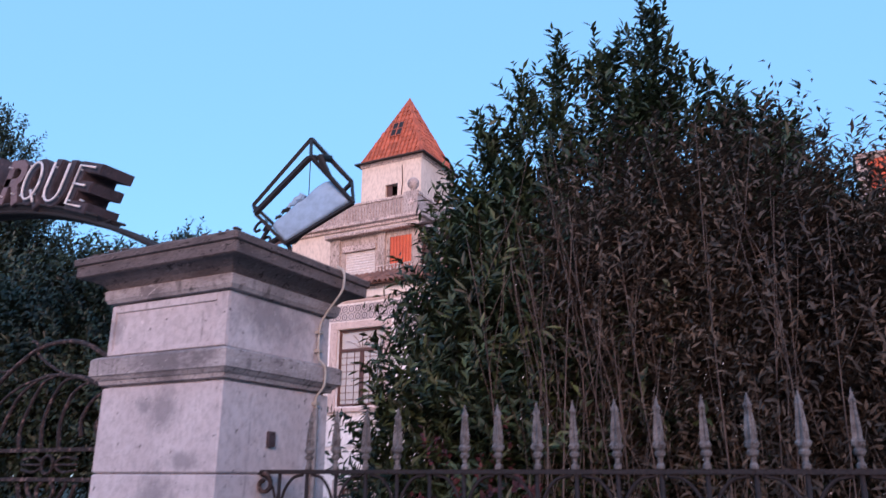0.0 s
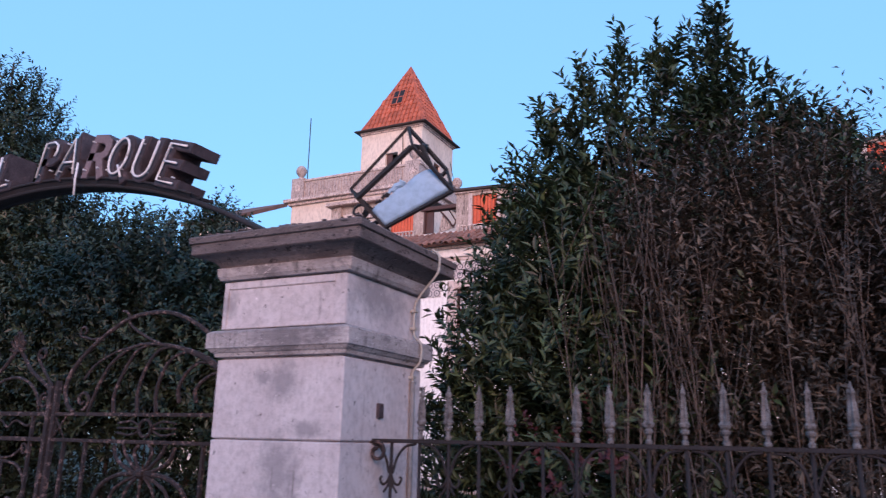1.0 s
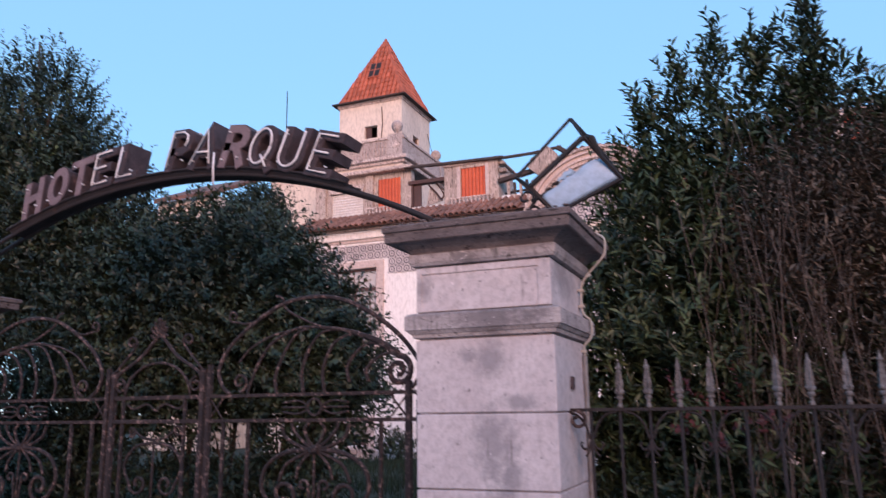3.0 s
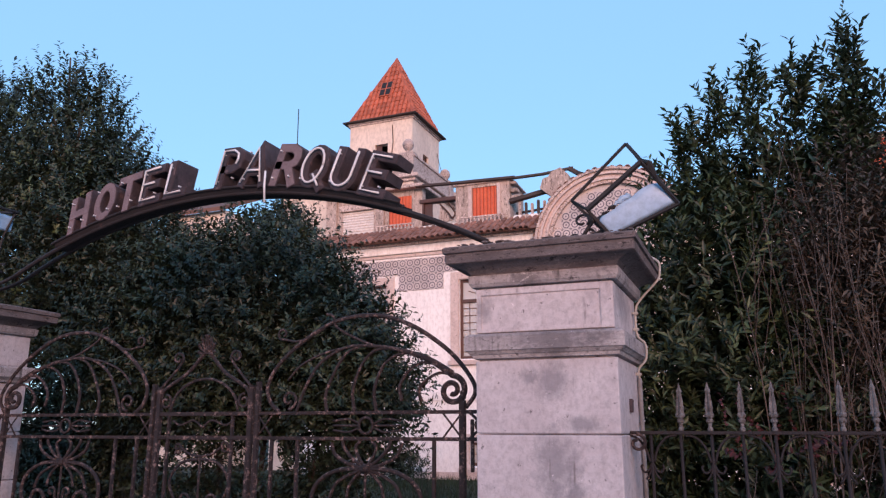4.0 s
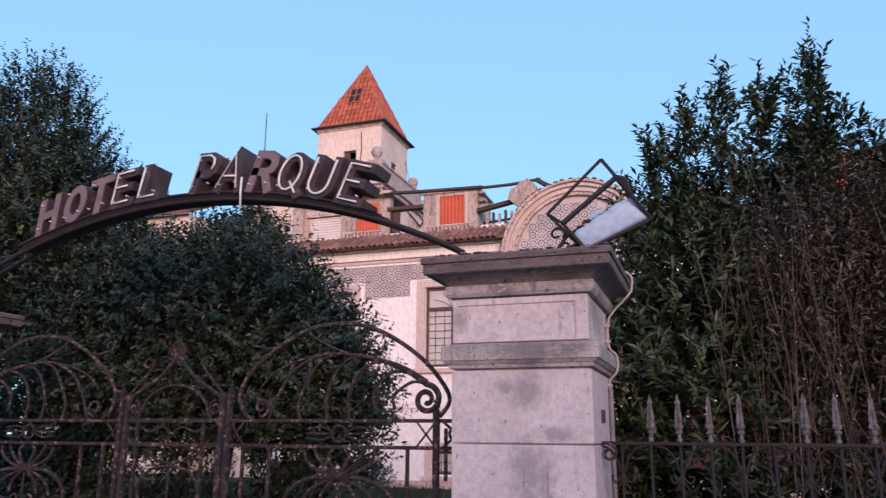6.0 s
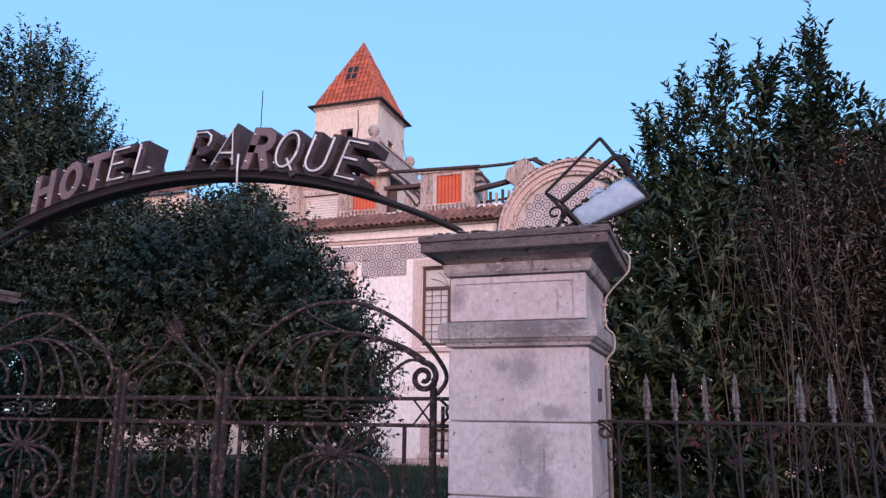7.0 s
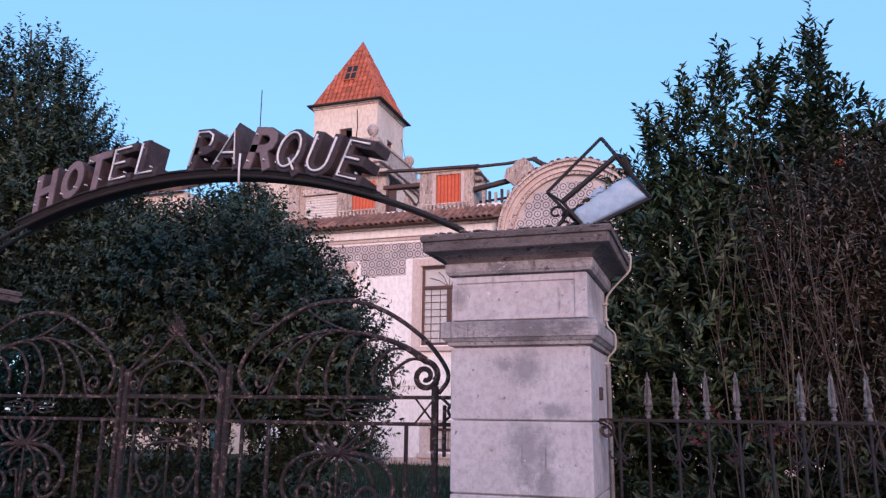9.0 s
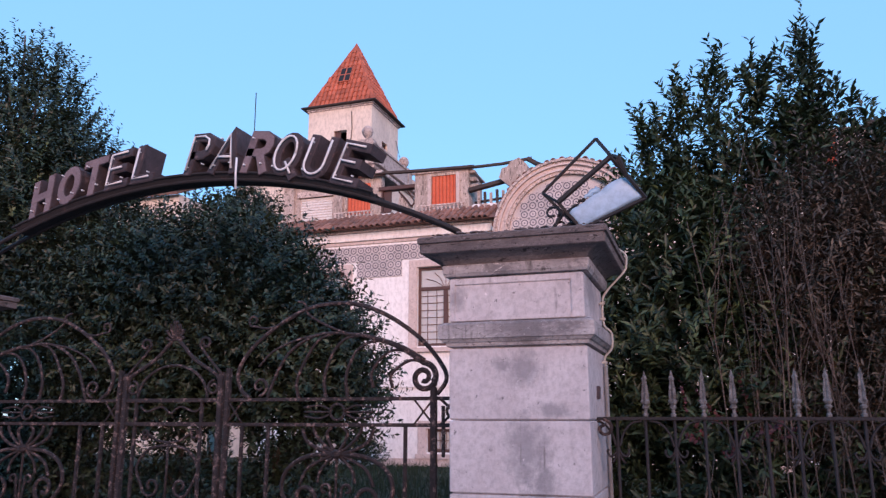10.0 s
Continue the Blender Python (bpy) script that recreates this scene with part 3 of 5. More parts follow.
# pair of hinge straps between posts and pillars
for x0, x1 in ((-1.22, -0.93), (-6.37, -6.06)):
    hinge = thing("gate_post_bracket", "rusty iron bracket between gate and pillar", "bracket", "gate brackets")
    for z in (R1, R2, 0.3):
        part("strap", box(x0, x1, GY - 0.02, GY + 0.02, z - 0.014, z + 0.014, 0.003), IRON, hinge)
    for a, b in ((R1, R2), (R2, R1)):
        part("brace", tube([(x0 + 0.03, GY, a), ((x0 + x1) / 2, GY, 1.615), (x1 - 0.02, GY, b)], 0.011, 6), IRON, hinge)
    part("loop", tube(curl((x0 + x1) / 2, 1.62, 0.055, 0.05, 0, 360, GY - 0.02, 14), 0.012, 6), IRON, hinge, smooth=True)
    part("upright", box((x0 + x1) / 2 - 0.1, (x0 + x1) / 2 - 0.075, GY - 0.012, GY + 0.012, 1.28, 1.66, 0.003), IRON, hinge)

# middle panel with an ogee crest and a leaf finial
mid = thing("gate_centre", "rusty iron centre panel with ogee crest and leaf finial", "gate", "gate leaves")
C0, C1, CX = -4.13, -3.15, -3.645
for z in (R1, R2, 0.78, 0.20):
    part("rail", box(C0, C1, GY - 0.018, GY + 0.018, z - 0.017, z + 0.017, 0.004), IRON, mid)
for x, r, top in ((C0, 0.022, 1.95), (C1, 0.022, 1.95), (C0 + 0.12, 0.013, R1), (C1 - 0.18, 0.013, R1)):
    part("post", box(x - r, x + r, GY - r, GY + r, 0.10, top, 0.003), IRON, mid)
part("lower_panel", box(C0 + 0.03, C1 - 0.03, GY - 0.004, GY + 0.004, 0.22, 0.76, 0.001), IRON, mid)
rod([(CX + 0.36 * math.cos(radians(a)), GY, R1 + 0.01 + 0.29 * math.sin(radians(a))) for a in range(0, 181, 12)], 0.013, mid, "arch")
for k in (-1, 1):
    rod(bend([(CX + k * 0.49, GY, 1.76), (CX + k * 0.46, GY, 1.90), (CX + k * 0.39, GY, 1.96), (CX + k * 0.20, GY, 2.07), (CX + k * 0.03, GY, 2.24)]), 0.017, mid, "ogee")
    rod(bend([(CX + k * 0.485, GY, 1.94), (CX + k * 0.34, GY, 2.085), (CX + k * 0.262, GY, 2.175)]) + curl(CX + k * 0.315, 2.20, 0.06, 0.02, 215 if k > 0 else 325, (215 if k > 0 else 325) - k * 400, GY, 18), 0.012, mid)
    rod(curl(CX + k * 0.42, 1.82, 0.065, 0.02, 90, 90 + k * 420, GY), 0.012, mid)
    rod(bend([(CX, GY, 1.60), (CX + k * 0.10, GY, 1.66), (CX + k * 0.24, GY, 1.62), (CX + k * 0.32, GY, 1.66)]), 0.010, mid, "tendril")
    rod(bend([(CX, GY, 1.36), (CX + k * 0.12, GY, 1.38), (CX + k * 0.22, GY, 1.44)]) + curl(CX + k * 0.25, 1.43, 0.05, 0.015, 180 - k * 60, 180 - k * 420, GY, 14), 0.011, mid)
    rod(bend([(CX, GY, 1.34), (CX + k * 0.20, GY, 1.30), (CX + k * 0.31, GY, 1.15), (CX + k * 0.24, GY, 0.98)]) + curl(CX + k * 0.15, 1.0, 0.09, 0.02, 330 if k > 0 else 210, (330 if k > 0 else 210) - k * 400, GY, 18), 0.013, mid)
    for t0, l0 in ((8, 0.16), (32, 0.14), (60, 0.12), (95, 0.09)):
        a = radians(90 - k * t0)
        part("petal", tube(bend([(CX, GY, 2.24), (CX + 0.6 * l0 * math.cos(a), GY - 0.01, 2.24 + 0.6 * l0 * math.sin(a)), (CX + l0 * math.cos(a + k * 0.25), GY - 0.02, 2.24 + l0 * math.sin(a + k * 0.25))], 5), 0.010, 6, taper=1.6), IRON, mid, smooth=True)
rod([(CX, GY, 0.78), (CX, GY, 1.1), (CX, GY, 1.36)], 0.012, mid, "bar")
part("finial", lathe([(0.012, 0), (0.025, 0.03), (0.012, 0.06), (0.018, 0.10), (0.003, 0.17)], (CX, GY, 2.24), 8), IRON, mid)


# ---- arched sign ----
ACX, ACZ, AR = -3.65, -1.885, 5.552
sign = thing("arched_sign", "rusted arched hotel sign with box letters and dead tubes", "sign")


def on_arch(x, dr=0.0):
    a = math.asin((x - ACX) / AR)
    return Vector((ACX + (AR + dr) * math.sin(a), GY, ACZ + (AR + dr) * math.cos(a)))


for dr, dy, r in ((0.0, -0.07, 0.022), (0.0, 0.07, 0.022), (0.05, -0.12, 0.012), (0.05, 0.12, 0.012)):
    xs = [-6.12 + 5.12 * k / 48 for k in range(49)] if dr == 0 else [-5.55 + 3.8 * k / 36 for k in range(37)]
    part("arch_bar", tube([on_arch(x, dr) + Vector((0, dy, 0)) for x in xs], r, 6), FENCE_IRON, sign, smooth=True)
for k in range(15):
    x = -5.53 + 3.76 * k / 14
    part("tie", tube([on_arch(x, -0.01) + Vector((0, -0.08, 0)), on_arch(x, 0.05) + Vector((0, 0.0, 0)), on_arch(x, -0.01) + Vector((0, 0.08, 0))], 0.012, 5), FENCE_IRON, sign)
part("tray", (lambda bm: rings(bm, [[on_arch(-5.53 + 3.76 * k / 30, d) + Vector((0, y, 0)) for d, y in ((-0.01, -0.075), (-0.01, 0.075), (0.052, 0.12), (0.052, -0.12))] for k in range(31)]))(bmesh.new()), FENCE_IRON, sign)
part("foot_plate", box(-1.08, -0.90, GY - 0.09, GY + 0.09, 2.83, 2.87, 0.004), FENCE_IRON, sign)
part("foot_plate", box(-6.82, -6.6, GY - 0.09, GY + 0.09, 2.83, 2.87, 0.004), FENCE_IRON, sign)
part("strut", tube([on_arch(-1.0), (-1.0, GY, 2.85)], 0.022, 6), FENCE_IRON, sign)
# the far end flares out nearly level over the other cap
for dy in (-0.07, 0.07):
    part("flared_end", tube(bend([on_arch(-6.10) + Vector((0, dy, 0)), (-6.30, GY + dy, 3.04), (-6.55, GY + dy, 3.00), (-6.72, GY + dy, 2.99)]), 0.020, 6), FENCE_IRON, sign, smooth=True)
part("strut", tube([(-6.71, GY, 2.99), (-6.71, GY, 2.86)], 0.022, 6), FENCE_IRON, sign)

STROKES = {
    "H": [[(0.12, 0.05), (0.12, 0.95)], [(0.88, 0.05), (0.88, 0.95)], [(0.12, 0.5), (0.88, 0.5)]],
    "O": [[(0.5 + 0.40 * math.cos(radians(a)), 0.5 + 0.44 * math.sin(radians(a))) for a in range(0, 361, 20)]],
    "T": [[(0.05, 0.93), (0.95, 0.93)], [(0.5, 0.05), (0.5, 0.93)]],
    "E": [[(0.88, 0.94), (0.14, 0.94), (0.14, 0.06), (0.9, 0.06)], [(0.14, 0.52), (0.72, 0.52)]],
    "L": [[(0.15, 0.95), (0.15, 0.06), (0.9, 0.06)]],
    "P": [[(0.15, 0.05), (0.15, 0.94), (0.6, 0.94), (0.82, 0.84), (0.86, 0.70), (0.8, 0.56), (0.6, 0.47), (0.15, 0.47)]],
    "A": [[(0.06, 0.05), (0.5, 0.95), (0.94, 0.05)], [(0.24, 0.36), (0.76, 0.36)]],
    "R": [[(0.15, 0.05), (0.15, 0.94), (0.6, 0.94), (0.82, 0.84), (0.86, 0.71), (0.8, 0.58), (0.6, 0.49), (0.15, 0.49)], [(0.55, 0.49), (0.9, 0.05)]],
    "Q": [[(0.5 + 0.40 * math.cos(radians(a)), 0.5 + 0.44 * math.sin(radians(a))) for a in range(0, 361, 20)], [(0.6, 0.28), (0.95, 0.0)]],
    "U": [[(0.12, 0.95), (0.12, 0.34)] + [(0.5 - 0.38 * math.cos(radians(a)), 0.34 - 0.28 * math.sin(radians(a))) for a in range(20, 180, 20)] + [(0.88, 0.34), (0.88, 0.95)]],
}


def slab_along(path, half, to_world, y0, y1, bm):
    """A box-section stroke along a flat path, with mitred corners."""
    p = [Vector((x, z, 0)) for x, z in path]
    closed = (p[0] - p[-1]).length < 1e-4
    loops = []
    for i, q in enumerate(p):
        a = p[i - 1] if i else (p[-2] if closed else None)
        b = p[i + 1] if i < len(p) - 1 else (p[1] if closed else None)
        d0 = (q - a).normalized() if a is not None else (b - q).normalized()
        d1 = (b - q).normalized() if b is not None else d0
        n = Vector((-(d0 + d1).y, (d0 + d1).x, 0))
        n = n.normalized() if n.length > 1e-5 else Vector((-d0.y, d0.x, 0))
        n = n / max(0.5, n.dot(Vector((-d0.y, d0.x, 0))))
        e = Vector((0, 0, 0))
        if not closed and i == 0:
            e = -d0 * half * 0.9
        if not closed and i == len(p) - 1:
            e = d0 * half * 0.9
        u, v = q + n * half + e, q - n * half + e
        loops.append([to_world(u, y0), to_world(v, y0), to_world(v, y1), to_world(u, y1)])
    return rings(bm, loops, cap=not closed)


LETTER_W, LETTER_H = 0.245, 0.36


def letter(ch, x, h=LETTER_H, w=LETTER_W, tube_left=1.0, back=0.15, front=-0.13):
    base = on_arch(x, 0.056)
    slope = -math.asin((x - ACX) / AR)
    lean = radians(-0.55 * math.degrees(slope) + 14)
    tx, tz = Vector((math.cos(slope), 0, math.sin(slope))), Vector((math.sin(lean), 0, math.cos(lean)))

    def to_world(q, y):
        return base + tx * (q.x - w / 2) + tz * q.y + Vector((0, y, 0))

    bm = bmesh.new()
    for k, stroke in enumerate(STROKES[ch]):
        path = [(a * w, b * h) for a, b in stroke]
        lift = 0.002 * k
        slab_along(path, 0.042, to_world, front - lift, back + lift, bm)
    ob = part("letter_" + ch.lower(), bm, SIGN_RUST, sign, "rusted sheet steel box letter " + ch)
    face = bmesh.new()
    for k, stroke in enumerate(STROKES[ch]):
        slab_along([(a * w, b * h) for a, b in stroke], 0.035, to_world, front - 0.007 - 0.002 * k, front - 0.003 - 0.002 * k, face)
    part("letter_face", face, SIGN_FACE if tube_left else SIGN_MAUVE, ob, "faded letter face")
    if tube_left > 0:
        for stroke in STROKES[ch]:
            pts = [to_world(Vector((a * w, b * h, 0)), front - 0.032) for a, b in stroke]
            pts = pts[:max(2, int(len(pts) * tube_left + 0.5))]
            if len(pts) == 2:
                pts = [pts[0], pts[0].lerp(pts[1], 0.5), pts[1]]
            part("neon_tube", tube(pts, 0.0105, 6), NEON, ob, "dead white glass tube", smooth=True)
    for a, b in ((0.15, 0.15), (0.15, 0.85), (0.8, 0.2)):
        q = to_world(Vector((a * w, b * h, 0)), front - 0.006)
        part("tube_clip", tube([q, q + Vector((0, -0.014, 0)), q + Vector((0, -0.03, 0))], 0.008, 5), NEON, ob)
    return ob


for ch, x, left in zip("HOTEL", (-5.22, -4.91, -4.63, -4.35, -4.06), (0, 0, 0, 1, 1)):
    letter(ch, x, tube_left=left, h=0.335, w=0.24)
for ch, x, left in zip("PARQUE", (-3.48, -3.20, -2.89, -2.61, -2.32, -2.02), (0.8, 1, 0, 1, 1, 1)):
    letter(ch, x, tube_left=left)
part("hanging_tube", tube([(-3.02, GY - 0.17, 3.80), (-3.015, GY - 0.18, 3.66), (-3.01, GY - 0.175, 3.51)], 0.010, 6), NEON, sign, "loose white glass tube", smooth=True)


# ---- floodlights ----
def floodlight(label):
    """Old oblong lantern, bent out of true: twin steel frames a hand apart, half a pale pane left in the front one."""
    f = thing("floodlight", label, "floodlight", "floodlights")
    rear = [Vector(p) for p in ((0.066, 0.562, 3.687), (0.299, 0.714, 3.387), (-0.12, 0.67, 3.02), (-0.354, 0.517, 3.274))]
    front = [Vector(p) for p in ((0.182, 0.424, 3.48), (0.415, 0.576, 3.18), (-0.067, 0.529, 2.966), (-0.217, 0.395, 3.154))]

    def at(w, h, d):
        """w along the long side, h across from the upper edge to the lower, d from rear (0) to front (1)."""
        side = [r.lerp(q, d) for r, q in zip(rear, front)]
        return side[0].lerp(side[3], w).lerp(side[1].lerp(side[2], w), h)

    for c in (rear, front):
        for i in range(4):
            p, q = c[i], c[(i + 1) % 4]
            part("frame_bar", tube([p, p.lerp(q, 0.5), q], 0.015, 4), FLOOD_FRAME, f)
    for p, q in zip(rear, front):
        part("corner_bar", tube([p, p.lerp(q, 0.5), q], 0.011, 4), FLOOD_FRAME, f)
    part("upper_rail", tube([front[0].lerp(front[3], 0.02), front[0].lerp(front[3], 0.5), front[3]], 0.022, 5), FLOOD_FRAME, f)
    part("torn_gasket", tube([rear[0].lerp(rear[1], 0.45), front[0].lerp(front[1], 0.12) + Vector((0.03, 0, 0.03)), front[0].lerp(front[1], 0.45), front[1]], 0.026, 5, taper=0.5), FLOOD_FRAME, f)
    part("torn_gasket", tube([front[0], rear[0].lerp(rear[1], 0.5), rear[0].lerp(rear[1], 0.8)], 0.018, 5), FLOOD_FRAME, f)
    # what is left of the frosted pane: the lower half, bowed back at its upper edge, its ends rounded
    bm = bmesh.new()
    loops = []
    for k in range(25):
        w = k / 24
        top = 0.50 - 0.04 * w + 0.010 * math.sin(19 * w) + 0.8 * max(0.0, 0.10 - w) + 0.6 * max(0.0, w - 0.93)
        row = [at(0.02 + 0.96 * w, top + (0.97 - top) * j / 5, 0.98 - 0.16 * (1 - j / 5) ** 2) for j in range(6)]
        back = (at(w, 0.5, 0.0) - at(w, 0.5, 1.0)).normalized() * 0.007
        loops.append(row + [q + back for q in reversed(row)])
    rings(bm, loops)
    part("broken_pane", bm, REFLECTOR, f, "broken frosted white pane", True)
    # bits of the torn fitting left along the pane's upper edge
    for w, r, nm, mt in ((0.50, 0.034, "lamp_holder", REFLECTOR), (0.60, 0.024, "lamp_holder", REFLECTOR), (0.72, 0.022, "clip", FLOOD_FRAME), (0.84, 0.016, "clip", FLOOD_FRAME)):
        part(nm, tube([at(w - r * 2.4, 0.42, 0.78), at(w - r, 0.45, 0.78), at(w + r, 0.41, 0.76), at(w + r * 2.6, 0.43, 0.78)], r * 0.8, 7, taper=0.6), mt, f)
    part("socket", tube([at(1.0, 0.6, 0.4), at(0.9, 0.6, 0.4), at(0.78, 0.62, 0.4)], 0.035, 8, taper=0.7), FLOOD_FRAME, f)
    # scrolled stirrup and torn brackets at the low corner, standing on the cap
    low = at(1.0, 0.4, 0.45)
    for r, dx, dz, turn in ((0.055, -0.07, -0.02, 1), (0.036, -0.13, -0.15, -1), (0.045, -0.02, -0.13, 1), (0.03, -0.20, -0.20, 1)):
        o = low + Vector((dx, 0.0, dz))
        part("stirrup", tube([o + Vector((turn * r * math.cos(radians(a)) * (1 - a / 700), 0.02 * math.sin(radians(a)), r * math.sin(radians(a)) * (1 - a / 700))) for a in range(-40, 330, 25)], 0.010, 6), FLOOD_FRAME, f, smooth=True)
    for p, q, r in (((0.02, 0, -0.02), (-0.16, 0.0, -0.26), 0.016), ((0.10, 0.03, -0.10), (-0.22, -0.02, -0.25), 0.020), ((-0.24, 0.02, -0.275), (0.16, 0.05, -0.275), 0.022), ((0.05, -0.05, -0.2), (-0.28, -0.1, -0.27), 0.012), ((0.12, 0.05, -0.12), (0.16, 0.05, -0.28), 0.018)):
        p, q = low + Vector(p), low + Vector(q)
        part("bracket", tube([p, p.lerp(q, 0.5) + Vector((0.012, 0, 0.01)), q], r, 6, taper=0.8), FLOOD_FRAME, f)
    return f


lamp_right = floodlight("broken black floodlight tipped over on the pillar cap")
lantern = thing("broken_lantern", "broken floodlight with frosted white body on mossy pillar", "lantern")
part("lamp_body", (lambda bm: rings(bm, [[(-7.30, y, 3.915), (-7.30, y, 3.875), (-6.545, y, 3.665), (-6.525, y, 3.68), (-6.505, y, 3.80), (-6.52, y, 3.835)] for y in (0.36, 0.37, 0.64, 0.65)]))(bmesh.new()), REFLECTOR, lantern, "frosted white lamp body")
for pts, rr in (([(-7.32, 0.36, 3.965), (-6.9, 0.36, 3.93), (-6.45, 0.36, 3.875)], 0.015), ([(-7.32, 0.65, 3.965), (-6.9, 0.65, 3.93), (-6.45, 0.65, 3.875)], 0.015), ([(-6.45, 0.36, 3.875), (-6.44, 0.5, 3.87), (-6.45, 0.65, 3.875)], 0.015),
                ([(-6.45, 0.37, 3.87), (-6.50, 0.39, 3.60), (-6.56, 0.42, 3.27)], 0.015), ([(-6.46, 0.63, 3.87), (-6.54, 0.58, 3.6), (-6.60, 0.55, 3.05)], 0.013), ([(-7.28, 0.38, 3.94), (-7.22, 0.4, 3.5), (-7.18, 0.45, 3.235)], 0.013), ([(-6.95, 0.45, 3.345), (-6.60, 0.45, 3.29), (-6.28, 0.45, 3.245)], 0.012)):
    part("frame_bar", tube(pts, rr, 5), FLOOD_FRAME, lantern)
part("cable", tube(bend([(-6.44, 0.35, 3.76), (-6.47, 0.34, 3.60), (-6.53, 0.36, 3.42), (-6.55, 0.38, 3.32)]), 0.008, 5), CONDUIT, lantern, "loose white cable", smooth=True)
stand = thing("lamp_stand", "short rusty iron stand under the floodlight", "stand")
part("plate", box(-7.25, -6.5, 0.42, 0.60, 3.20, 3.225, 0.004), FLOOD_FRAME, stand)
for x in (-7.1, -6.62):
    part("leg", tube([(x, 0.5, 2.84), (x, 0.5, 3.0), (x - 0.01, 0.5, 3.22)], 0.02, 6), FLOOD_FRAME, stand)


# ---- hotel ----
hotel = thing("hotel_building", "derelict cream hotel with tower, tiled frieze and broken attic", "building")
HX0, HX1, FYW = -14.2, 10.5, 18.8
WIN = [(-12.95, -11.0), (-8.26, -6.3), (-4.0, -2.0), (0.4, 2.36), (5.1, 7.06)]
openings = [(a, b, 3.85, 6.55) for a, b in WIN] + [(a + 0.36, b - 0.36, 0.42, 1.16) for a, b in WIN]
facade = part("front_wall", wall_around(HX0, HX1, -0.05, 8.1, FYW, FYW + 0.45, openings), WHITEWALL, hotel, "white rendered wall, stained at its foot")
part("side_wall", box(HX0, HX0 + 0.45, FYW + 0.45, 30.0, -0.05, 8.1), WALL, hotel)
part("side_wall", box(HX1 - 0.45, HX1, FYW + 0.45, 30.0, -0.05, 8.1), WALL, hotel)
part("back_wall", box(HX0 + 0.45, HX1 - 0.45, 29.55, 30.0, -0.05, 8.1), WALL, hotel)
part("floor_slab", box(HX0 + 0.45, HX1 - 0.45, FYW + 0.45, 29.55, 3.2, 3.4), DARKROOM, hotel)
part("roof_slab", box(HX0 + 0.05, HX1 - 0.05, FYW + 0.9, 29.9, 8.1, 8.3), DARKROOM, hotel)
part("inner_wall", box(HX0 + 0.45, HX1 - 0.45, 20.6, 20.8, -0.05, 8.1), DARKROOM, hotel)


def bar_window(x0, x1, z0, z1, y, parent, rows=4, cols=3, transom=True):
    """A deep window: stone surround, brown frame, white glazing bars, dusty panes."""
    w = part("window", (lambda bm: [box(a, b, y - 0.05, y + 0.10, c, d, 0.012, bm) for a, b, c, d in ((x0 - 0.30, x0 - 0.003, z0 - 0.05, z1 + 0.26), (x1 + 0.003, x1 + 0.30, z0 - 0.05, z1 + 0.26), (x0 - 0.003, x1 + 0.003, z1 + 0.003, z1 + 0.26))][-1])(bmesh.new()), SURROUND, parent, "pink stone window surround")
    bm = bmesh.new()
    zt = z1 - 0.75 if transom else z1
    for a, b, c, d in ((x0, x0 + 0.09, z0, z1), (x1 - 0.09, x1, z0, z1), (x0 + 0.09, x1 - 0.09, z1 - 0.09, z1), (x0 + 0.09, x1 - 0.09, z0, z0 + 0.10)):
        box(a, b, y + 0.12, y + 0.22, c, d, 0.008, bm)
    if transom:
        box(x0 + 0.09, x1 - 0.09, y + 0.11, y + 0.23, zt - 0.05, zt + 0.07, 0.008, bm)
        box((x0 + x1) / 2 - 0.08, (x0 + x1) / 2 + 0.08, y + 0.12, y + 0.22, z0 + 0.10, zt - 0.05, 0.008, bm)
    part("window_frame", bm, FRAME_BROWN, w)
    for i in range(1, cols * 2):
        x = x0 + (x1 - x0) * i / (cols * 2)
        part("glazing_bar", box(x - 0.012, x + 0.012, y + 0.155, y + 0.185, z0 + 0.08, zt - 0.04), FRAME_BROWN, w)
    for j in range(1, rows * 2):
        z = z0 + (zt - z0) * j / (rows * 2)
        part("glazing_bar", box(x0 + 0.08, x1 - 0.08, y + 0.15, y + 0.19, z - 0.012, z + 0.012), FRAME_BROWN, w)
    part("pane", box(x0 + 0.05, x1 - 0.05, y + 0.166, y + 0.172, z0 + 0.05, zt), PANE, w).visible_shadow = False
    part("curtain", box(x0 + 0.1, x1 - 0.1, y + 0.30, y + 0.31, z0 + 0.1, z1 - 0.1), BLIND, w, "yellowed window blind")
    if transom:
        part("fanlight", box(x0 + 0.05, x1 - 0.05, y + 0.166, y + 0.172, zt + 0.05, z1 - 0.05), PANE, w).visible_shadow = False
        bm = bmesh.new()
        for k in range(5):
            a = radians(30 + 30 * k)
            tube([((x0 + x1) / 2 + 0.12 * math.cos(a), y + 0.15, zt + 0.08), ((x0 + x1) / 2 + 0.4 * math.cos(a), y + 0.15, zt + 0.08 + 0.33 * math.sin(a)), ((x0 + x1) / 2 + 0.8 * math.cos(a), y + 0.15, zt + 0.08 + 0.55 * math.sin(a))], 0.014, 4, bm)
        part("fan_bars", bm, FRAME_BROWN, w)
    part("window_sill", box(x0 - 0.36, x1 + 0.36, y - 0.14, y + 0.10, z0 - 0.20, z0 - 0.053, 0.012), SURROUND, w)
    return w


for a, b in WIN:
    bar_window(a, b, 3.85, 6.55, FYW, hotel)
    bar_window(a + 0.36, b - 0.36, 0.42, 1.16, FYW, hotel, rows=1, cols=3, transom=False)

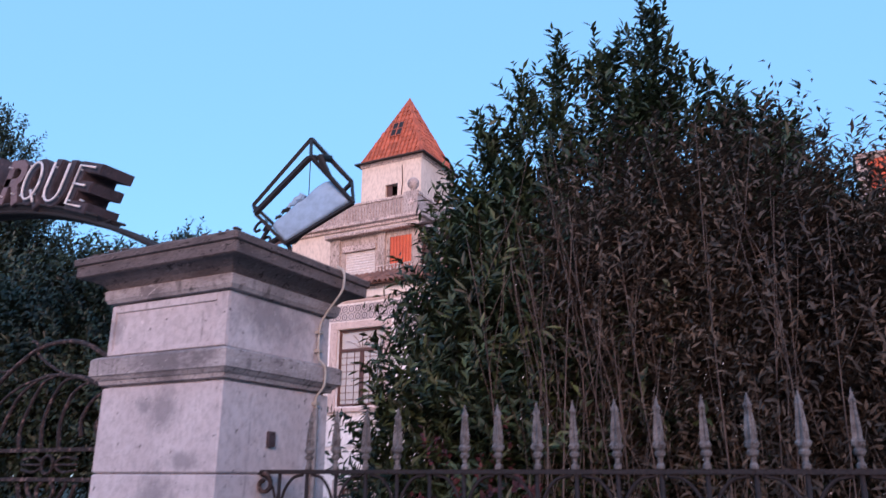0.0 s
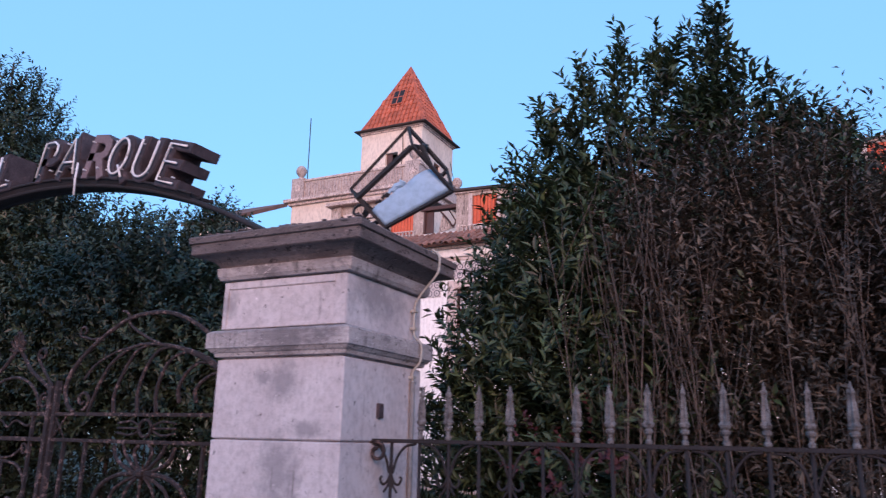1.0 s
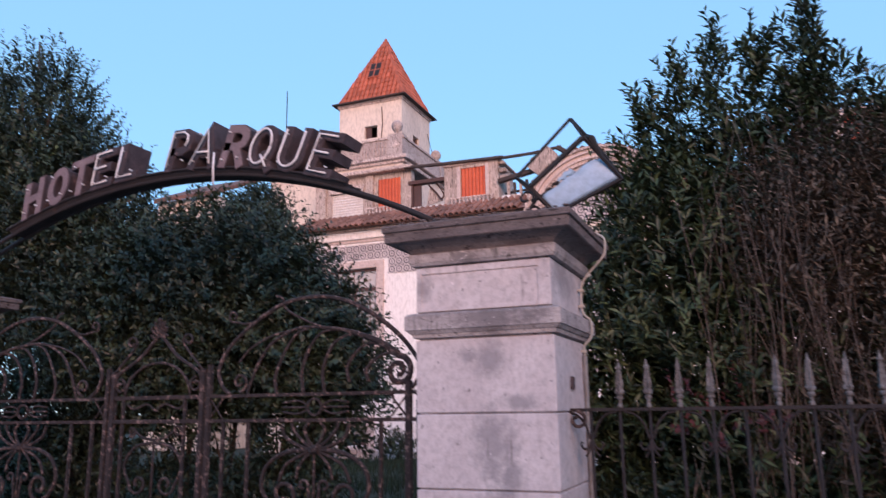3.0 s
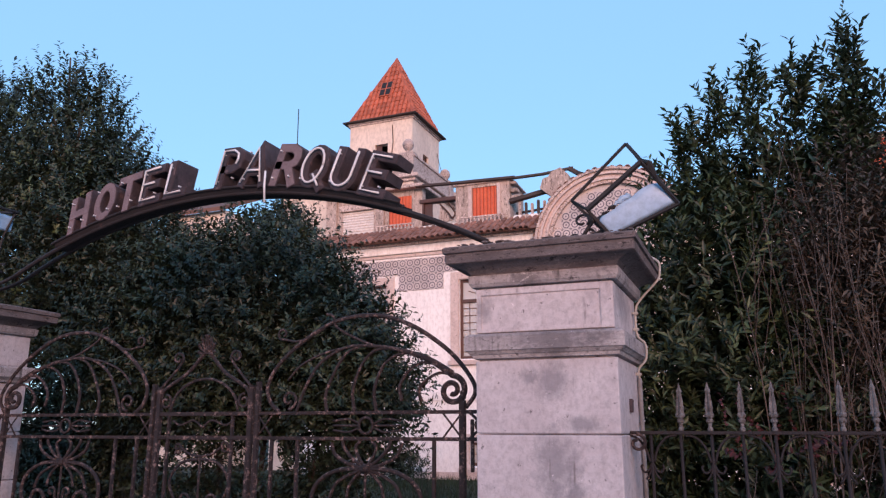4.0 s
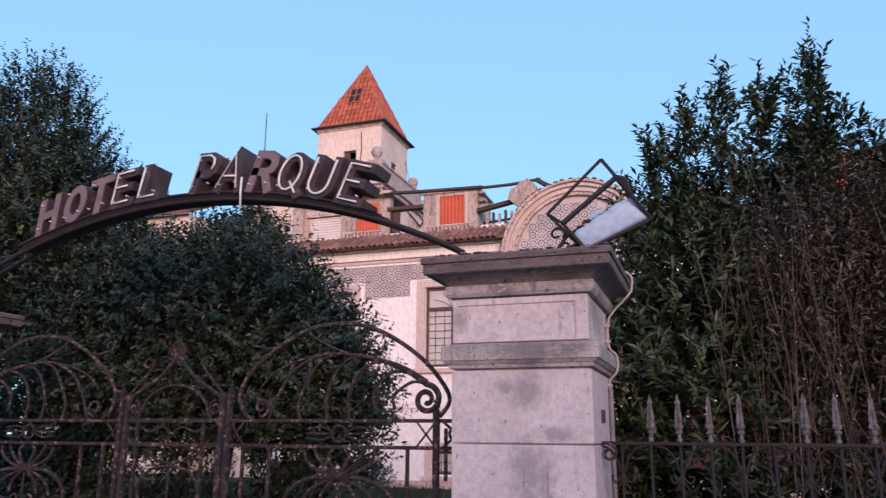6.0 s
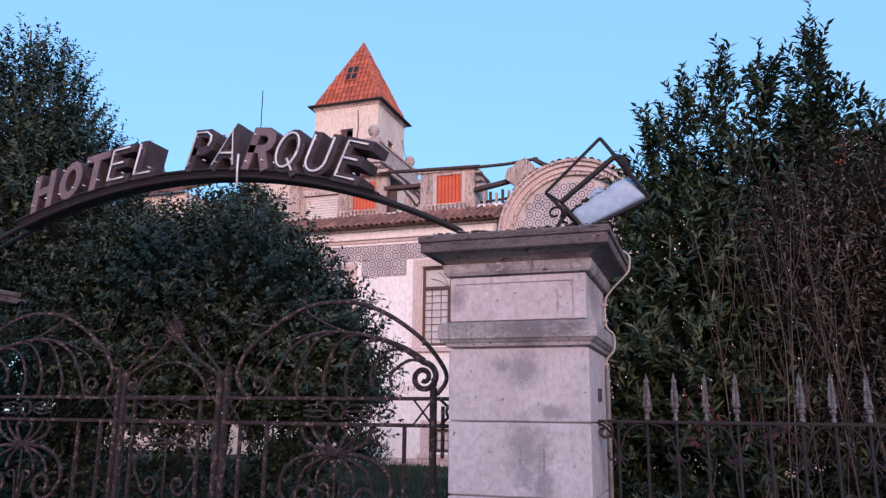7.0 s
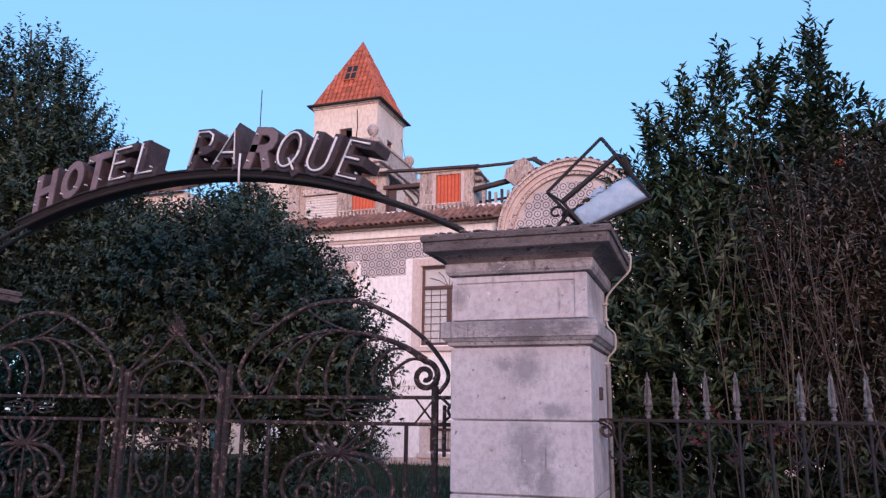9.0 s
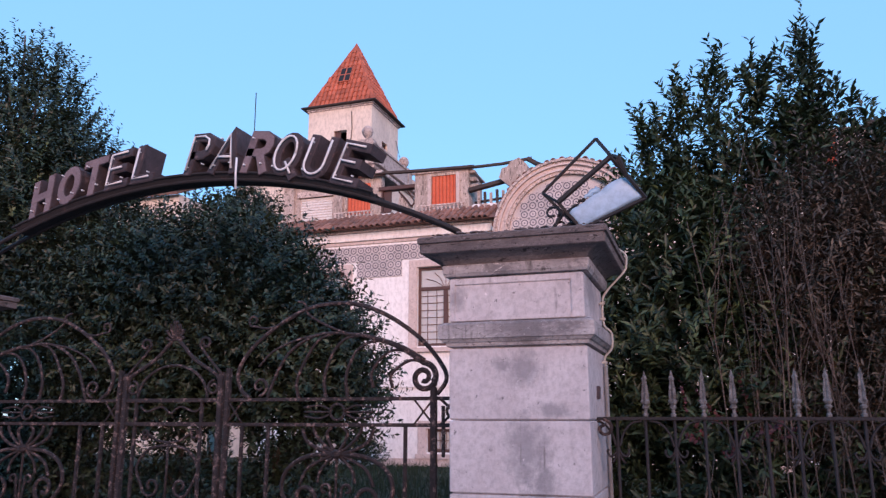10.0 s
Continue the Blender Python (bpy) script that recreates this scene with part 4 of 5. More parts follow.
# string course, frieze, cornice lines
part("string_course", box(HX0 - 0.03, HX1 + 0.03, FYW - 0.06, FYW - 0.003, 2.50, 2.78, 0.01), WHITEWALL, hotel)
part("plinth", box(HX0 - 0.04, HX1 + 0.04, FYW - 0.08, FYW - 0.003, -0.05, 0.22, 0.01), SURROUND, hotel)
part("frieze", box(HX0 - 0.06, HX1 + 0.06, FYW - 0.12, FYW - 0.003, 7.62, 8.06, 0.015), WHITEWALL, hotel, "smooth pale frieze band")
part("cornice", box(HX0 - 0.12, HX1 + 0.12, FYW - 0.26, FYW - 0.121, 7.90, 7.99, 0.02), CORNICE, hotel)
part("picture_rail", box(HX0 - 0.02, HX1 + 0.02, FYW - 0.05, FYW - 0.003, 7.50, 7.60, 0.008), SURROUND, hotel)

# patterned wall tiles: pale square with a dark ring, a dark corner diamond and a boss
S = 0.285
bm = bmesh.new()
box(-S / 2 + 0.003, S / 2 - 0.003, -0.018, -0.002, -S / 2 + 0.003, S / 2 - 0.003, bm=bm)


def flat_ring(bm, r0, r1, y, n, mi=1, turn=0.0):
    a = [bm.verts.new((r0 * math.cos(2 * math.pi * k / n + turn), y, r0 * math.sin(2 * math.pi * k / n + turn))) for k in range(n)]
    b = [bm.verts.new((r1 * math.cos(2 * math.pi * k / n + turn), y, r1 * math.sin(2 * math.pi * k / n + turn))) for k in range(n)]
    for k in range(n):
        bm.faces.new((b[k], a[k], a[(k + 1) % n], b[(k + 1) % n])).material_index = mi


flat_ring(bm, 0.086, 0.120, -0.022, 12)
flat_ring(bm, 0.004, 0.030, -0.022, 6)
for sx in (-1, 1):
    for sz in (-1, 1):
        q = [bm.verts.new((sx * (S / 2 - 0.004), -0.022, sz * (S / 2 - 0.004))), bm.verts.new((sx * (S / 2 - 0.050), -0.022, sz * (S / 2 - 0.004))), bm.verts.new((sx * (S / 2 - 0.004), -0.022, sz * (S / 2 - 0.050)))]
        bm.faces.new(q if sx * sz > 0 else q[::-1]).material_index = 1
tile_mesh = mesh_of("wall_tile", bm, (TILE_PALE, TILE_BLUE))
tile_spots = []
for j in range(4):
    z = 7.42 - S * (j + 0.5)
    n = int((HX1 - HX0) / S)
    for i in range(n):
        x = HX0 + 0.25 + S * (i + 0.5)
        if any(a - 0.33 < x + S / 2 and x - S / 2 < b + 0.33 for a, b in WIN) and z - S / 2 < 6.82:
            continue
        if -14 < x < -1.0 and abs(x + 3.0) > 2.6:
            tile_spots.append((x, FYW - 0.003, z))

# curved gable over the middle bay: moulded ring, tiled field, tile coping
GX, GZ, GYF = -3.0, 7.30, 18.45
for r0, r1, y0, mat, nm in ((2.38, 2.46, -0.16, CORNICE, "gable_moulding"), (2.30, 2.378, -0.08, CORNICE, "gable_moulding"), (2.24, 2.298, -0.13, SURROUND, "gable_moulding"), (2.12, 2.238, -0.02, SURROUND, "gable_moulding"), (2.06, 2.118, -0.10, SURROUND, "gable_moulding"), (1.95, 2.058, -0.04, CORNICE, "gable_moulding")):
    bm = bmesh.new()
    rings(bm, [[(GX + r * math.cos(radians(a)), y, GZ + r * math.sin(radians(a))) for r, y in ((r0, GYF + y0), (r1, GYF + y0), (r1, GYF + 0.4), (r0, GYF + 0.4))] for a in range(0, 181, 5)])
    part(nm, bm, mat, hotel)
bm = bmesh.new()
face = [(GX + 1.955 * math.cos(radians(a)), GZ + 1.955 * math.sin(radians(a))) for a in range(0, 181, 6)]
rings(bm, [[(x, GYF + 0.10, z) for x, z in face], [(x, GYF + 0.36, z) for x, z in face]])
part("gable_field", bm, TILE_PALE, hotel)
part("gable_base", box(GX - 2.5, GX + 2.5, GYF - 0.05, FYW - 0.13, 6.9, 7.297, 0.01), WALL, hotel)
for i in range(-7, 8):
    for j in range(7):
        x, z = GX + S * i, GZ + S * (j + 0.55)
        if math.hypot(abs(x - GX) + S / 2, z - GZ + S / 2) < 1.95:
            tile_spots.append((x, GYF + 0.098, z))


def pipe_tile(length, r=0.10, n=6):
    """Half-round roof tile, its length along -y, a little wider at the low end."""
    bm = bmesh.new()
    loops = []
    for y, k in ((0, 0.86), (-length, 1.0)):
        loops.append([(r * k * math.cos(math.pi * i / n), y, r * k * math.sin(math.pi * i / n)) for i in range(n + 1)] + [((r * k - 0.018) * math.cos(math.pi * i / n), y, (r * k - 0.018) * math.sin(math.pi * i / n)) for i in range(n, -1, -1)])
    return rings(bm, loops)


eave_tile = mesh_of("roof_tile", pipe_tile(0.50), OLD_TILE)
tower_tile = mesh_of("roof_tile", pipe_tile(0.34, 0.105, 5), TERRACOTTA)
# lower roof between eave and attic
for a, b in ((GX + 2.3, HX1 + 0.2), (HX0 - 0.2, GX - 2.3)):
    eave = part("eave_roof", rings(bmesh.new(), [[(x, 18.25, 7.97), (x, 19.66, 8.78), (x, 19.66, 8.68), (x, 18.45, 7.97)] for x in (a, b)]), OLD_TILE, hotel, "dark lichened tile roof over the eave")
tilt = math.atan2(0.81, 1.41)
rng = random.Random(11)
for i in range(0, int((HX1 - HX0) / 0.225)):
    x = HX0 + 0.225 * i
    if abs(x - GX) < 2.5 or x > 3:
        continue
    for j in range(3):
        if rng.random() < 0.05 and x > -9:
            continue
        ob = new("roof_tile", eave_tile)
        ob.parent = eave
        ob.matrix_local = pose(x + rng.uniform(-0.02, 0.02), 18.62 + 0.40 * j, 8.21 + 0.23 * j + rng.uniform(-0.01, 0.02), math.degrees(tilt), 0, rng.uniform(-3, 3))
# coping tiles over the gable
for k in range(30):
    a = radians(4 + 172 * k / 29)
    ob = new("coping_tile", eave_tile)
    ob.parent = hotel
    ob.matrix_local = Matrix.Translation((GX + 2.47 * math.cos(a), GYF + 0.32, GZ + 2.47 * math.sin(a))) @ Euler((0, math.pi / 2 - a, 0)).to_matrix().to_4x4() @ pose(0, 0.12, 0, 6 + rng.uniform(-3, 3), 0, rng.uniform(-4, 4)) @ Matrix.Diagonal((1.15, 1, 1.3, 1))

# attic storey behind the eave
AY = 19.7


def shutter(x0, x1, z0, z1, y, mat, label, parent, upright):
    sh = part("shutter", box(x0, x1, y + 0.03, y + 0.05, z0, z1), mat, parent, label)
    n = int((x1 - x0) / 0.12) if upright else int((z1 - z0) / 0.10)
    for i in range(n):
        if upright:
            a, b = x0 + (x1 - x0) * i / n, x0 + (x1 - x0) * (i + 1) / n
            pts = [((a + b) / 2, y, z0), ((a + b) / 2, y, (z0 + z1) / 2), ((a + b) / 2, y, z1)]
        else:
            a, b = z0 + (z1 - z0) * i / n, z0 + (z1 - z0) * (i + 1) / n
            pts = [(x0, y, (a + b) / 2), ((x0 + x1) / 2, y, (a + b) / 2), (x1, y, (a + b) / 2)]
        part("slat", tube(pts, (b - a) * 0.52, 8), mat, sh)
    return sh


def balcony_rail(x0, x1, z0, z1, y, parent):
    r = part("balustrade", (lambda bm: [box(x0, x1, y - 0.04, y + 0.04, z1 - 0.05, z1, 0.006, bm), box(x0, x1, y - 0.04, y + 0.04, z0, z0 + 0.05, 0.006, bm)][-1])(bmesh.new()), CORNICE, parent)
    n = max(3, int((x1 - x0) / 0.14))
    for i in range(n):
        x = x0 + (x1 - x0) * (i + 0.5) / n
        part("baluster", box(x - 0.03, x + 0.03, y - 0.03, y + 0.03, z0 + 0.05, z1 - 0.05), CORNICE, r)
    return r


attic = part("attic_wall", wall_around(-14.15, -10.05, 8.3, 10.30, AY, AY + 0.3, [(-13.40, -12.05, 8.70, 9.85), (-11.42, -10.48, 8.90, 10.08)]), ATTIC, hotel, "stained plaster attic wall")
part("attic_side", box(-14.15, -13.9, AY + 0.3, 21.2, 8.3, 10.30), ATTIC, hotel)
part("attic_sill_wall", box(-10.05, -8.66, AY, AY + 0.3, 8.3, 8.84, 0.01), WHITEWALL, hotel, "white sill wall under the broken window")
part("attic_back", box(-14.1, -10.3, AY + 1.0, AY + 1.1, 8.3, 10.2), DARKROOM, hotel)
part("attic_slab", box(-14.25, -9.9, AY - 0.32, 21.15, 10.30, 10.44, 0.02), CORNICE, hotel, "weathered concrete eave slab")
shutter(-13.40, -12.05, 8.70, 9.72, AY + 0.08, SHUTTER_WHITE, "closed white roller shutter", hotel, False)
part("shutter_box", box(-13.50, -12.0, AY - 0.10, AY - 0.003, 9.72, 9.95, 0.01), CORNICE, hotel)
for x in (-13.95, -11.9):
    part("pier", box(x, x + 0.32, AY - 0.10, AY - 0.003, 8.55, 10.29, 0.015), ATTIC, hotel)
shutter(-11.42, -10.48, 8.92, 10.08, AY + 0.06, SHUTTER_RED, "closed orange roller shutter", hotel, True)
balcony_rail(-11.85, -10.25, 8.66, 8.95, AY - 0.25, hotel)
broken = part("broken_window", box(-10.14, -8.66, AY - 0.08, AY + 0.22, 9.70, 9.84, 0.015), FRAME_BROWN, hotel, "broken attic window left as an open frame")
part("jamb", box(-10.04, -9.97, AY - 0.03, AY + 0.15, 8.85, 9.70, 0.01), FRAME_BROWN, broken)
part("hanging_shutter", box(-9.96, -9.66, AY + 0.05, AY + 0.10, 8.88, 9.69, 0.008), FRAME_BROWN, broken, "dark half shutter, hanging")
part("jamb", box(-8.72, -8.67, AY - 0.03, AY + 0.12, 8.85, 9.70, 0.01), FRAME_BROWN, broken)
part("fallen_rail", tube(bend([(-9.35, AY + 0.02, 9.62), (-9.05, AY, 9.30), (-8.86, AY - 0.02, 9.05), (-8.76, AY - 0.02, 9.10), (-8.70, AY - 0.02, 9.28)]), 0.035, 5), FRAME_BROWN, broken)
part("fallen_rail", tube([(-9.05, AY + 0.1, 9.66), (-8.88, AY + 0.06, 9.42), (-8.74, AY + 0.02, 9.20)], 0.025, 5), FRAME_BROWN, broken)
part("broken_blind", (lambda bm: rings(bm, [[(-9.30, AY + 0.04, 9.6), (-8.80, AY + 0.04, 9.0), (-9.45, AY + 0.04, 8.84)], [(-9.30, AY + 0.08, 9.6), (-8.80, AY + 0.08, 9.0), (-9.45, AY + 0.08, 8.84)]]))(bmesh.new()), ATTIC, hotel)


def dormer(x0, x1, a, b, z0=8.35, z1=10.14):
    d = part("dormer", wall_around(x0, x1, z0, z1, AY - 0.15, AY + 0.25, [(a, b, 8.90, 10.02)]), ATTIC, hotel, "stained plaster dormer with orange shutter")
    for x in (x0, x1 - 0.25):
        part("cheek", box(x, x + 0.25, AY + 0.25, AY + 1.6, z0, z1), ATTIC, d)
    part("dormer_back", box(x0 + 0.25, x1 - 0.25, AY + 0.9, AY + 1.0, z0, z1), DARKROOM, d)
    shutter(a, b, 8.92, 10.02, AY - 0.06, SHUTTER_RED, "closed orange roller shutter", d, True)
    for p, q in ((a - 0.13, a - 0.003), (b + 0.003, b + 0.13)):
        part("shutter_jamb", box(p, q, AY - 0.20, AY - 0.153, 8.85, 10.10, 0.008), SURROUND, d)
    balcony_rail(a - 0.35, b + 0.35, 8.62, 8.90, AY - 0.35, d)
    part("lintel", box(x0 - 0.05, x1 + 0.12, AY - 0.22, AY + 1.6, z1, z1 + 0.06, 0.01), CORNICE, d)


dormer(-8.66, -6.62, -8.03, -7.09)
dormer(3.95, 5.95, 4.22, 5.14)
for k in range(3):
    part("fallen_plaster", box(-6.62 + 0.02 * k, -6.40 + 0.05 * k, AY - 0.12, AY + 0.2, 10.02 - 0.3 * k, 10.12 - 0.26 * k, 0.02), ATTIC, hotel)
chunk = [(-5.45, 9.62), (-5.34, 9.95), (-5.15, 10.0), (-5.04, 10.16), (-4.72, 10.28), (-4.45, 10.0), (-4.4, 8.4), (-5.0, 8.4), (-5.08, 9.3)]
part("broken_masonry", rings(bmesh.new(), [[(x, y, z) for x, z in chunk] for y in (19.25, 19.62)]), ATTIC, hotel, "jagged stub of broken plastered wall")
for k, (x, z, r) in enumerate(((-6.3, 8.62, 0.16), (-6.0, 8.66, 0.13), (-5.75, 8.6, 0.18), (-5.4, 8.64, 0.15), (-5.15, 8.7, 0.14))):
    part("rubble_block", box(x - r, x + r, 19.35, 19.62, z - 0.25, z + r, 0.03), ATTIC if k % 2 else WHITEWALL, hotel)
# bare timbers left of the collapsed roof
for pts, r in (([(-10.2, 19.45, 10.33), (-8.9, 19.45, 10.27), (-6.4, 19.45, 10.20)], 0.07), ([(-6.45, 19.5, 10.19), (-5.4, 19.55, 10.22), (-4.35, 19.6, 10.33)], 0.06), ([(-4.5, 19.6, 10.33), (-4.2, 19.6, 10.12), (-3.9, 19.3, 9.9)], 0.09),
               ([(-6.6, 19.5, 9.35), (-5.9, 19.5, 9.47), (-5.3, 19.5, 9.58)], 0.11), ([(-6.5, 19.9, 9.0), (-5.8, 19.9, 9.05), (-5.2, 19.9, 9.1)], 0.05), ([(5.95, 19.5, 10.22), (7.2, 19.5, 10.22), (10.3, 19.5, 10.16)], 0.15), ([(9.9, 19.6, 8.3), (9.9, 19.6, 9.2), (9.9, 19.6, 10.0)], 0.10)):
    part("timber", tube(pts, r, 5), TIMBER, hotel)
for k in range(7):
    part("rafter_stub", box(-6.3 + 0.22 * k, -6.21 + 0.22 * k, 19.5, 19.6, 8.55, 9.30 - 0.05 * (k % 3), 0.01), TIMBER if k % 2 else ATTIC, hotel)

# upper block with parapet and ball finials
UX0, UX1, UY0, UY1 = -17.30, -11.10, 21.2, 25.6
ub = part("upper_block", box(UX0, UX1, UY0, UY1 + 1.5, 0.0, 11.25), WALL, hotel, "cream rendered upper storey")
part("cornice", (lambda bm: [box(UX0 - d, UX1 + d, UY0 - d, UY1 + d, a, b, 0.015, bm) for d, a, b in ((0.12, 11.20, 11.32), (0.28, 11.324, 11.46))][-1])(bmesh.new()), CORNICE, hotel)
for x0, x1, y0, y1 in ((UX0, UX1, UY0, UY0 + 0.25), (UX1 - 0.25, UX1, UY0 + 0.25, UY1), (UX0, UX0 + 0.25, UY0 + 0.25, UY1)):
    part("parapet", box(x0, x1, y0, y1, 11.46, 12.24), PARAPET, hotel, "grey stained parapet")
    part("parapet_coping", box(x0 - 0.06, x1 + 0.06, y0 - 0.06, y1 + 0.06, 12.24, 12.34, 0.015), CORNICE, hotel)
for i in range(34):
    x = UX0 + 0.7 + i * 0.145
    part("baluster", box(x, x + 0.075, UY0 - 0.035, UY0 - 0.003, 11.56, 12.16), PARAPET, hotel)
for x, y in ((UX0 + 0.3, UY0 + 0.12), (UX1 - 0.3, UY0 + 0.12), (UX1 - 0.3, UY1 - 0.3)):
    pier = part("parapet_pier", box(x - 0.32, x + 0.32, y - 0.22, y + 0.22, 11.47, 12.42, 0.015), PARAPET, hotel)
    part("ball_finial", lathe([(0.10, 0.0), (0.12, 0.04), (0.07, 0.09), (0.12, 0.14), (0.21, 0.26), (0.24, 0.38), (0.21, 0.50), (0.12, 0.60), (0.02, 0.64)], (x, y, 12.42), 12), PARAPET, pier, smooth=True)
    part("pier_medallion", lathe([(0.16, 0), (0.12, 0.02), (0.05, 0.03)], (0, 0, 0), 10), CORNICE, pier).matrix_local = pose(x, y - 0.22, 11.95, 90)

# tower
TX0, TX1, TY0, TY1 = -15.0, -11.95, 22.9, 25.9
tower = part("tower_wall", wall_around(TX0, TX1, 11.25, 14.72, TY0, TY0 + 0.3, [(-13.74, -13.12, 13.13, 13.70)]), WALL, hotel, "cream rendered square tower")
part("tower_side", box(TX0, TX0 + 0.3, TY0 + 0.3, TY1, 11.25, 14.72), WALL, hotel)
bmr = wall_around(0, TY1 - TY0 - 0.3, 11.25, 14.72, 0, 0.3, [(0.85, 1.45, 12.45, 13.45)])
side = part("tower_side", bmr, WALL, hotel)
side.matrix_local = Matrix.Translation((TX1, TY0 + 0.3, 0)) @ Euler((0, 0, math.pi / 2)).to_matrix().to_4x4()
part("tower_back", box(TX0 + 0.3, TX1 - 0.3, TY1 - 0.3, TY1, 11.25, 14.72), WALL, hotel)
part("tower_core", box(TX0 + 0.9, TX1 - 0.9, TY0 + 0.9, TY1 - 0.9, 11.25, 14.6), DARKROOM, hotel)
part("tower_shutter", box(-13.72, -13.45, TY0 + 0.1, TY0 + 0.14, 13.14, 13.69), FRAME_BROWN, hotel)
part("tower_window_frame", (lambda bm: [box(TX1 - 0.14, TX1 - 0.08, a, b, c, d, 0.005, bm) for a, b, c, d in ((TY0 + 1.15, TY0 + 1.20, 12.46, 13.44), (TY0 + 1.70, TY0 + 1.75, 12.46, 13.44), (TY0 + 1.42, TY0 + 1.47, 12.46, 13.44))][-1])(bmesh.new()), FRAME_BROWN, hotel)
# dark sheet painted as the shade inside the tower window
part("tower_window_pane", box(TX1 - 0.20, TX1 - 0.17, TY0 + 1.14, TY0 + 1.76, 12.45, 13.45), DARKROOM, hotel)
part("tower_eave", (lambda bm: [box(TX0 - d, TX1 + d, TY0 - d, TY1 + d, a, b, 0.012, bm) for d, a, b in ((0.05, 14.70, 14.78), (0.10, 14.784, 14.83))][-1])(bmesh.new()), CORNICE, hotel)
part("eave_board", box(TX0 - 0.27, TX1 + 0.27, TY0 - 0.27, TY1 + 0.27, 14.834, 14.89, 0.01), TIMBER, hotel, "dark boarded eave under the spire tiles")
part("wall_cable", tube([(-12.90, TY0 - 0.02, 14.5), (-12.86, TY0 - 0.02, 13.7), (-12.92, TY0 - 0.02, 13.0), (-12.90, TY0 - 0.02, 12.3)], 0.022, 5), TIMBER, hotel)
apex = Vector(((TX0 + TX1) / 2, (TY0 + TY1) / 2, 18.40))
E0 = 0.02
corners = [Vector((TX0 - E0, TY0 - E0, 14.90)), Vector((TX1 + E0, TY0 - E0, 14.90)), Vector((TX1 + E0, TY1 + E0, 14.90)), Vector((TX0 - E0, TY1 + E0, 14.90))]
bm = bmesh.new()
vs = [bm.verts.new(c) for c in corners]
va = bm.verts.new(apex)
for i in range(4):
    bm.faces.new((vs[i], vs[(i + 1) % 4], va))
bm.faces.new(vs[::-1])
spire = part("spire_roof", bm, TERRACOTTA_ALL, hotel, "steep orange tile pyramid roof")
for i in (0, 1):
    a, b = corners[i], corners[(i + 1) % 4]
    along = (b - a).normalized()
    mid = (a + b) / 2
    down = (mid - apex).normalized()
    nrm = along.cross(down)
    nrm = nrm if nrm.z > 0 else -nrm
    slant, half = (mid - apex).length, (b - a).length / 2
    turn = Matrix((along, -down, nrm)).transposed().to_4x4()
    rows = int(slant / 0.30)
    for j in range(rows):
        d = slant - 0.30 * j
        w = half * (d - 0.16) / slant
        n = int(w / 0.215)
        for k in range(-n, n + 1):
            ob = new("roof_tile", tower_tile)
            ob.parent = spire
            ob.matrix_local = Matrix.Translation(apex + down * (d - 0.32) + along * (k * 0.215) + nrm * (0.012 + rng.uniform(0, 0.012))) @ turn @ pose(0, 0, 0, -2, 0, rng.uniform(-2, 2))
for i in range(4):
    part("hip_ridge", tube([corners[i].lerp(apex, 0.0), corners[i].lerp(apex, 0.5), apex], 0.095, 6), TERRACOTTA_ALL, spire)
part("spire_tip", lathe([(0.10, -0.12), (0.08, 0.05), (0.02, 0.16)], apex, 8), TERRACOTTA_ALL, spire)
# small four-light roof window in the spire
a, b = corners[0], corners[1]
mid = (a + b) / 2
down = (mid - apex).normalized()
nrm = Vector((1, 0, 0)).cross(down)
nrm = nrm if nrm.z > 0 else -nrm
turn = Matrix(((1, 0, 0), tuple(-down), tuple(nrm))).transposed().to_4x4()
rw = part("roof_window", box(-0.30, 0.30, -0.46, 0.46, 0.0, 0.17, 0.01), TERRACOTTA_ALL, spire)
rw.matrix_local = Matrix.Translation(apex + down * 2.05 + Vector((-0.05, 0, 0))) @ turn
for sx in (-0.145, 0.145):
    for sy in (-0.22, 0.22):
        ob = part("pane", box(sx - 0.115, sx + 0.115, sy - 0.19, sy + 0.19, 0.171, 0.178), FLOOD_FRAME, rw)
for j, (x, y, z) in enumerate(tile_spots):
    ob = new("wall_tile", tile_mesh)
    ob.parent, ob.location = facade, (x, y, z)
part("left_roof", (lambda bm: rings(bm, [[(-24.0, 21.5, 11.3), (-24.0, 25.0, 12.9), (-24.0, 25.0, 12.7), (-24.0, 21.5, 11.1)], [(-20.6, 21.5, 11.3), (-20.6, 25.0, 12.9), (-20.6, 25.0, 12.7), (-20.6, 21.5, 11.1)]]))(bmesh.new()), OLD_TILE, hotel)
part("left_wing", box(-24.0, -20.7, 21.8, 25.0, 0.0, 11.2), WALL, hotel)

antenna = thing("roof_antenna", "thin grey rooftop antenna mast", "antenna")
part("mast", tube([(-16.95, 21.7, 11.4), (-16.96, 21.7, 13.5), (-16.98, 21.7, 15.45)], 0.022, 5), FLOOD_FRAME, antenna)
wire = thing("sagging_wire", "thin sagging wire between tower and roof", "wire")
part("strand", tube(bend([(-11.93, 25.6, 14.0), (-11.6, 25.5, 12.9), (-11.1, 25.4, 12.4)]), 0.012, 4), TIMBER, wire)
dish = thing("roof_fan", "round grey vent cowl on the roof", "vent")
part("cowl", lathe([(0.06, 0), (0.06, 0.5), (0.2, 0.55), (0.24, 0.68), (0.18, 0.8), (0.02, 0.86)], (-11.3, 25.9, 11.3), 10), PARAPET, dish, smooth=True)


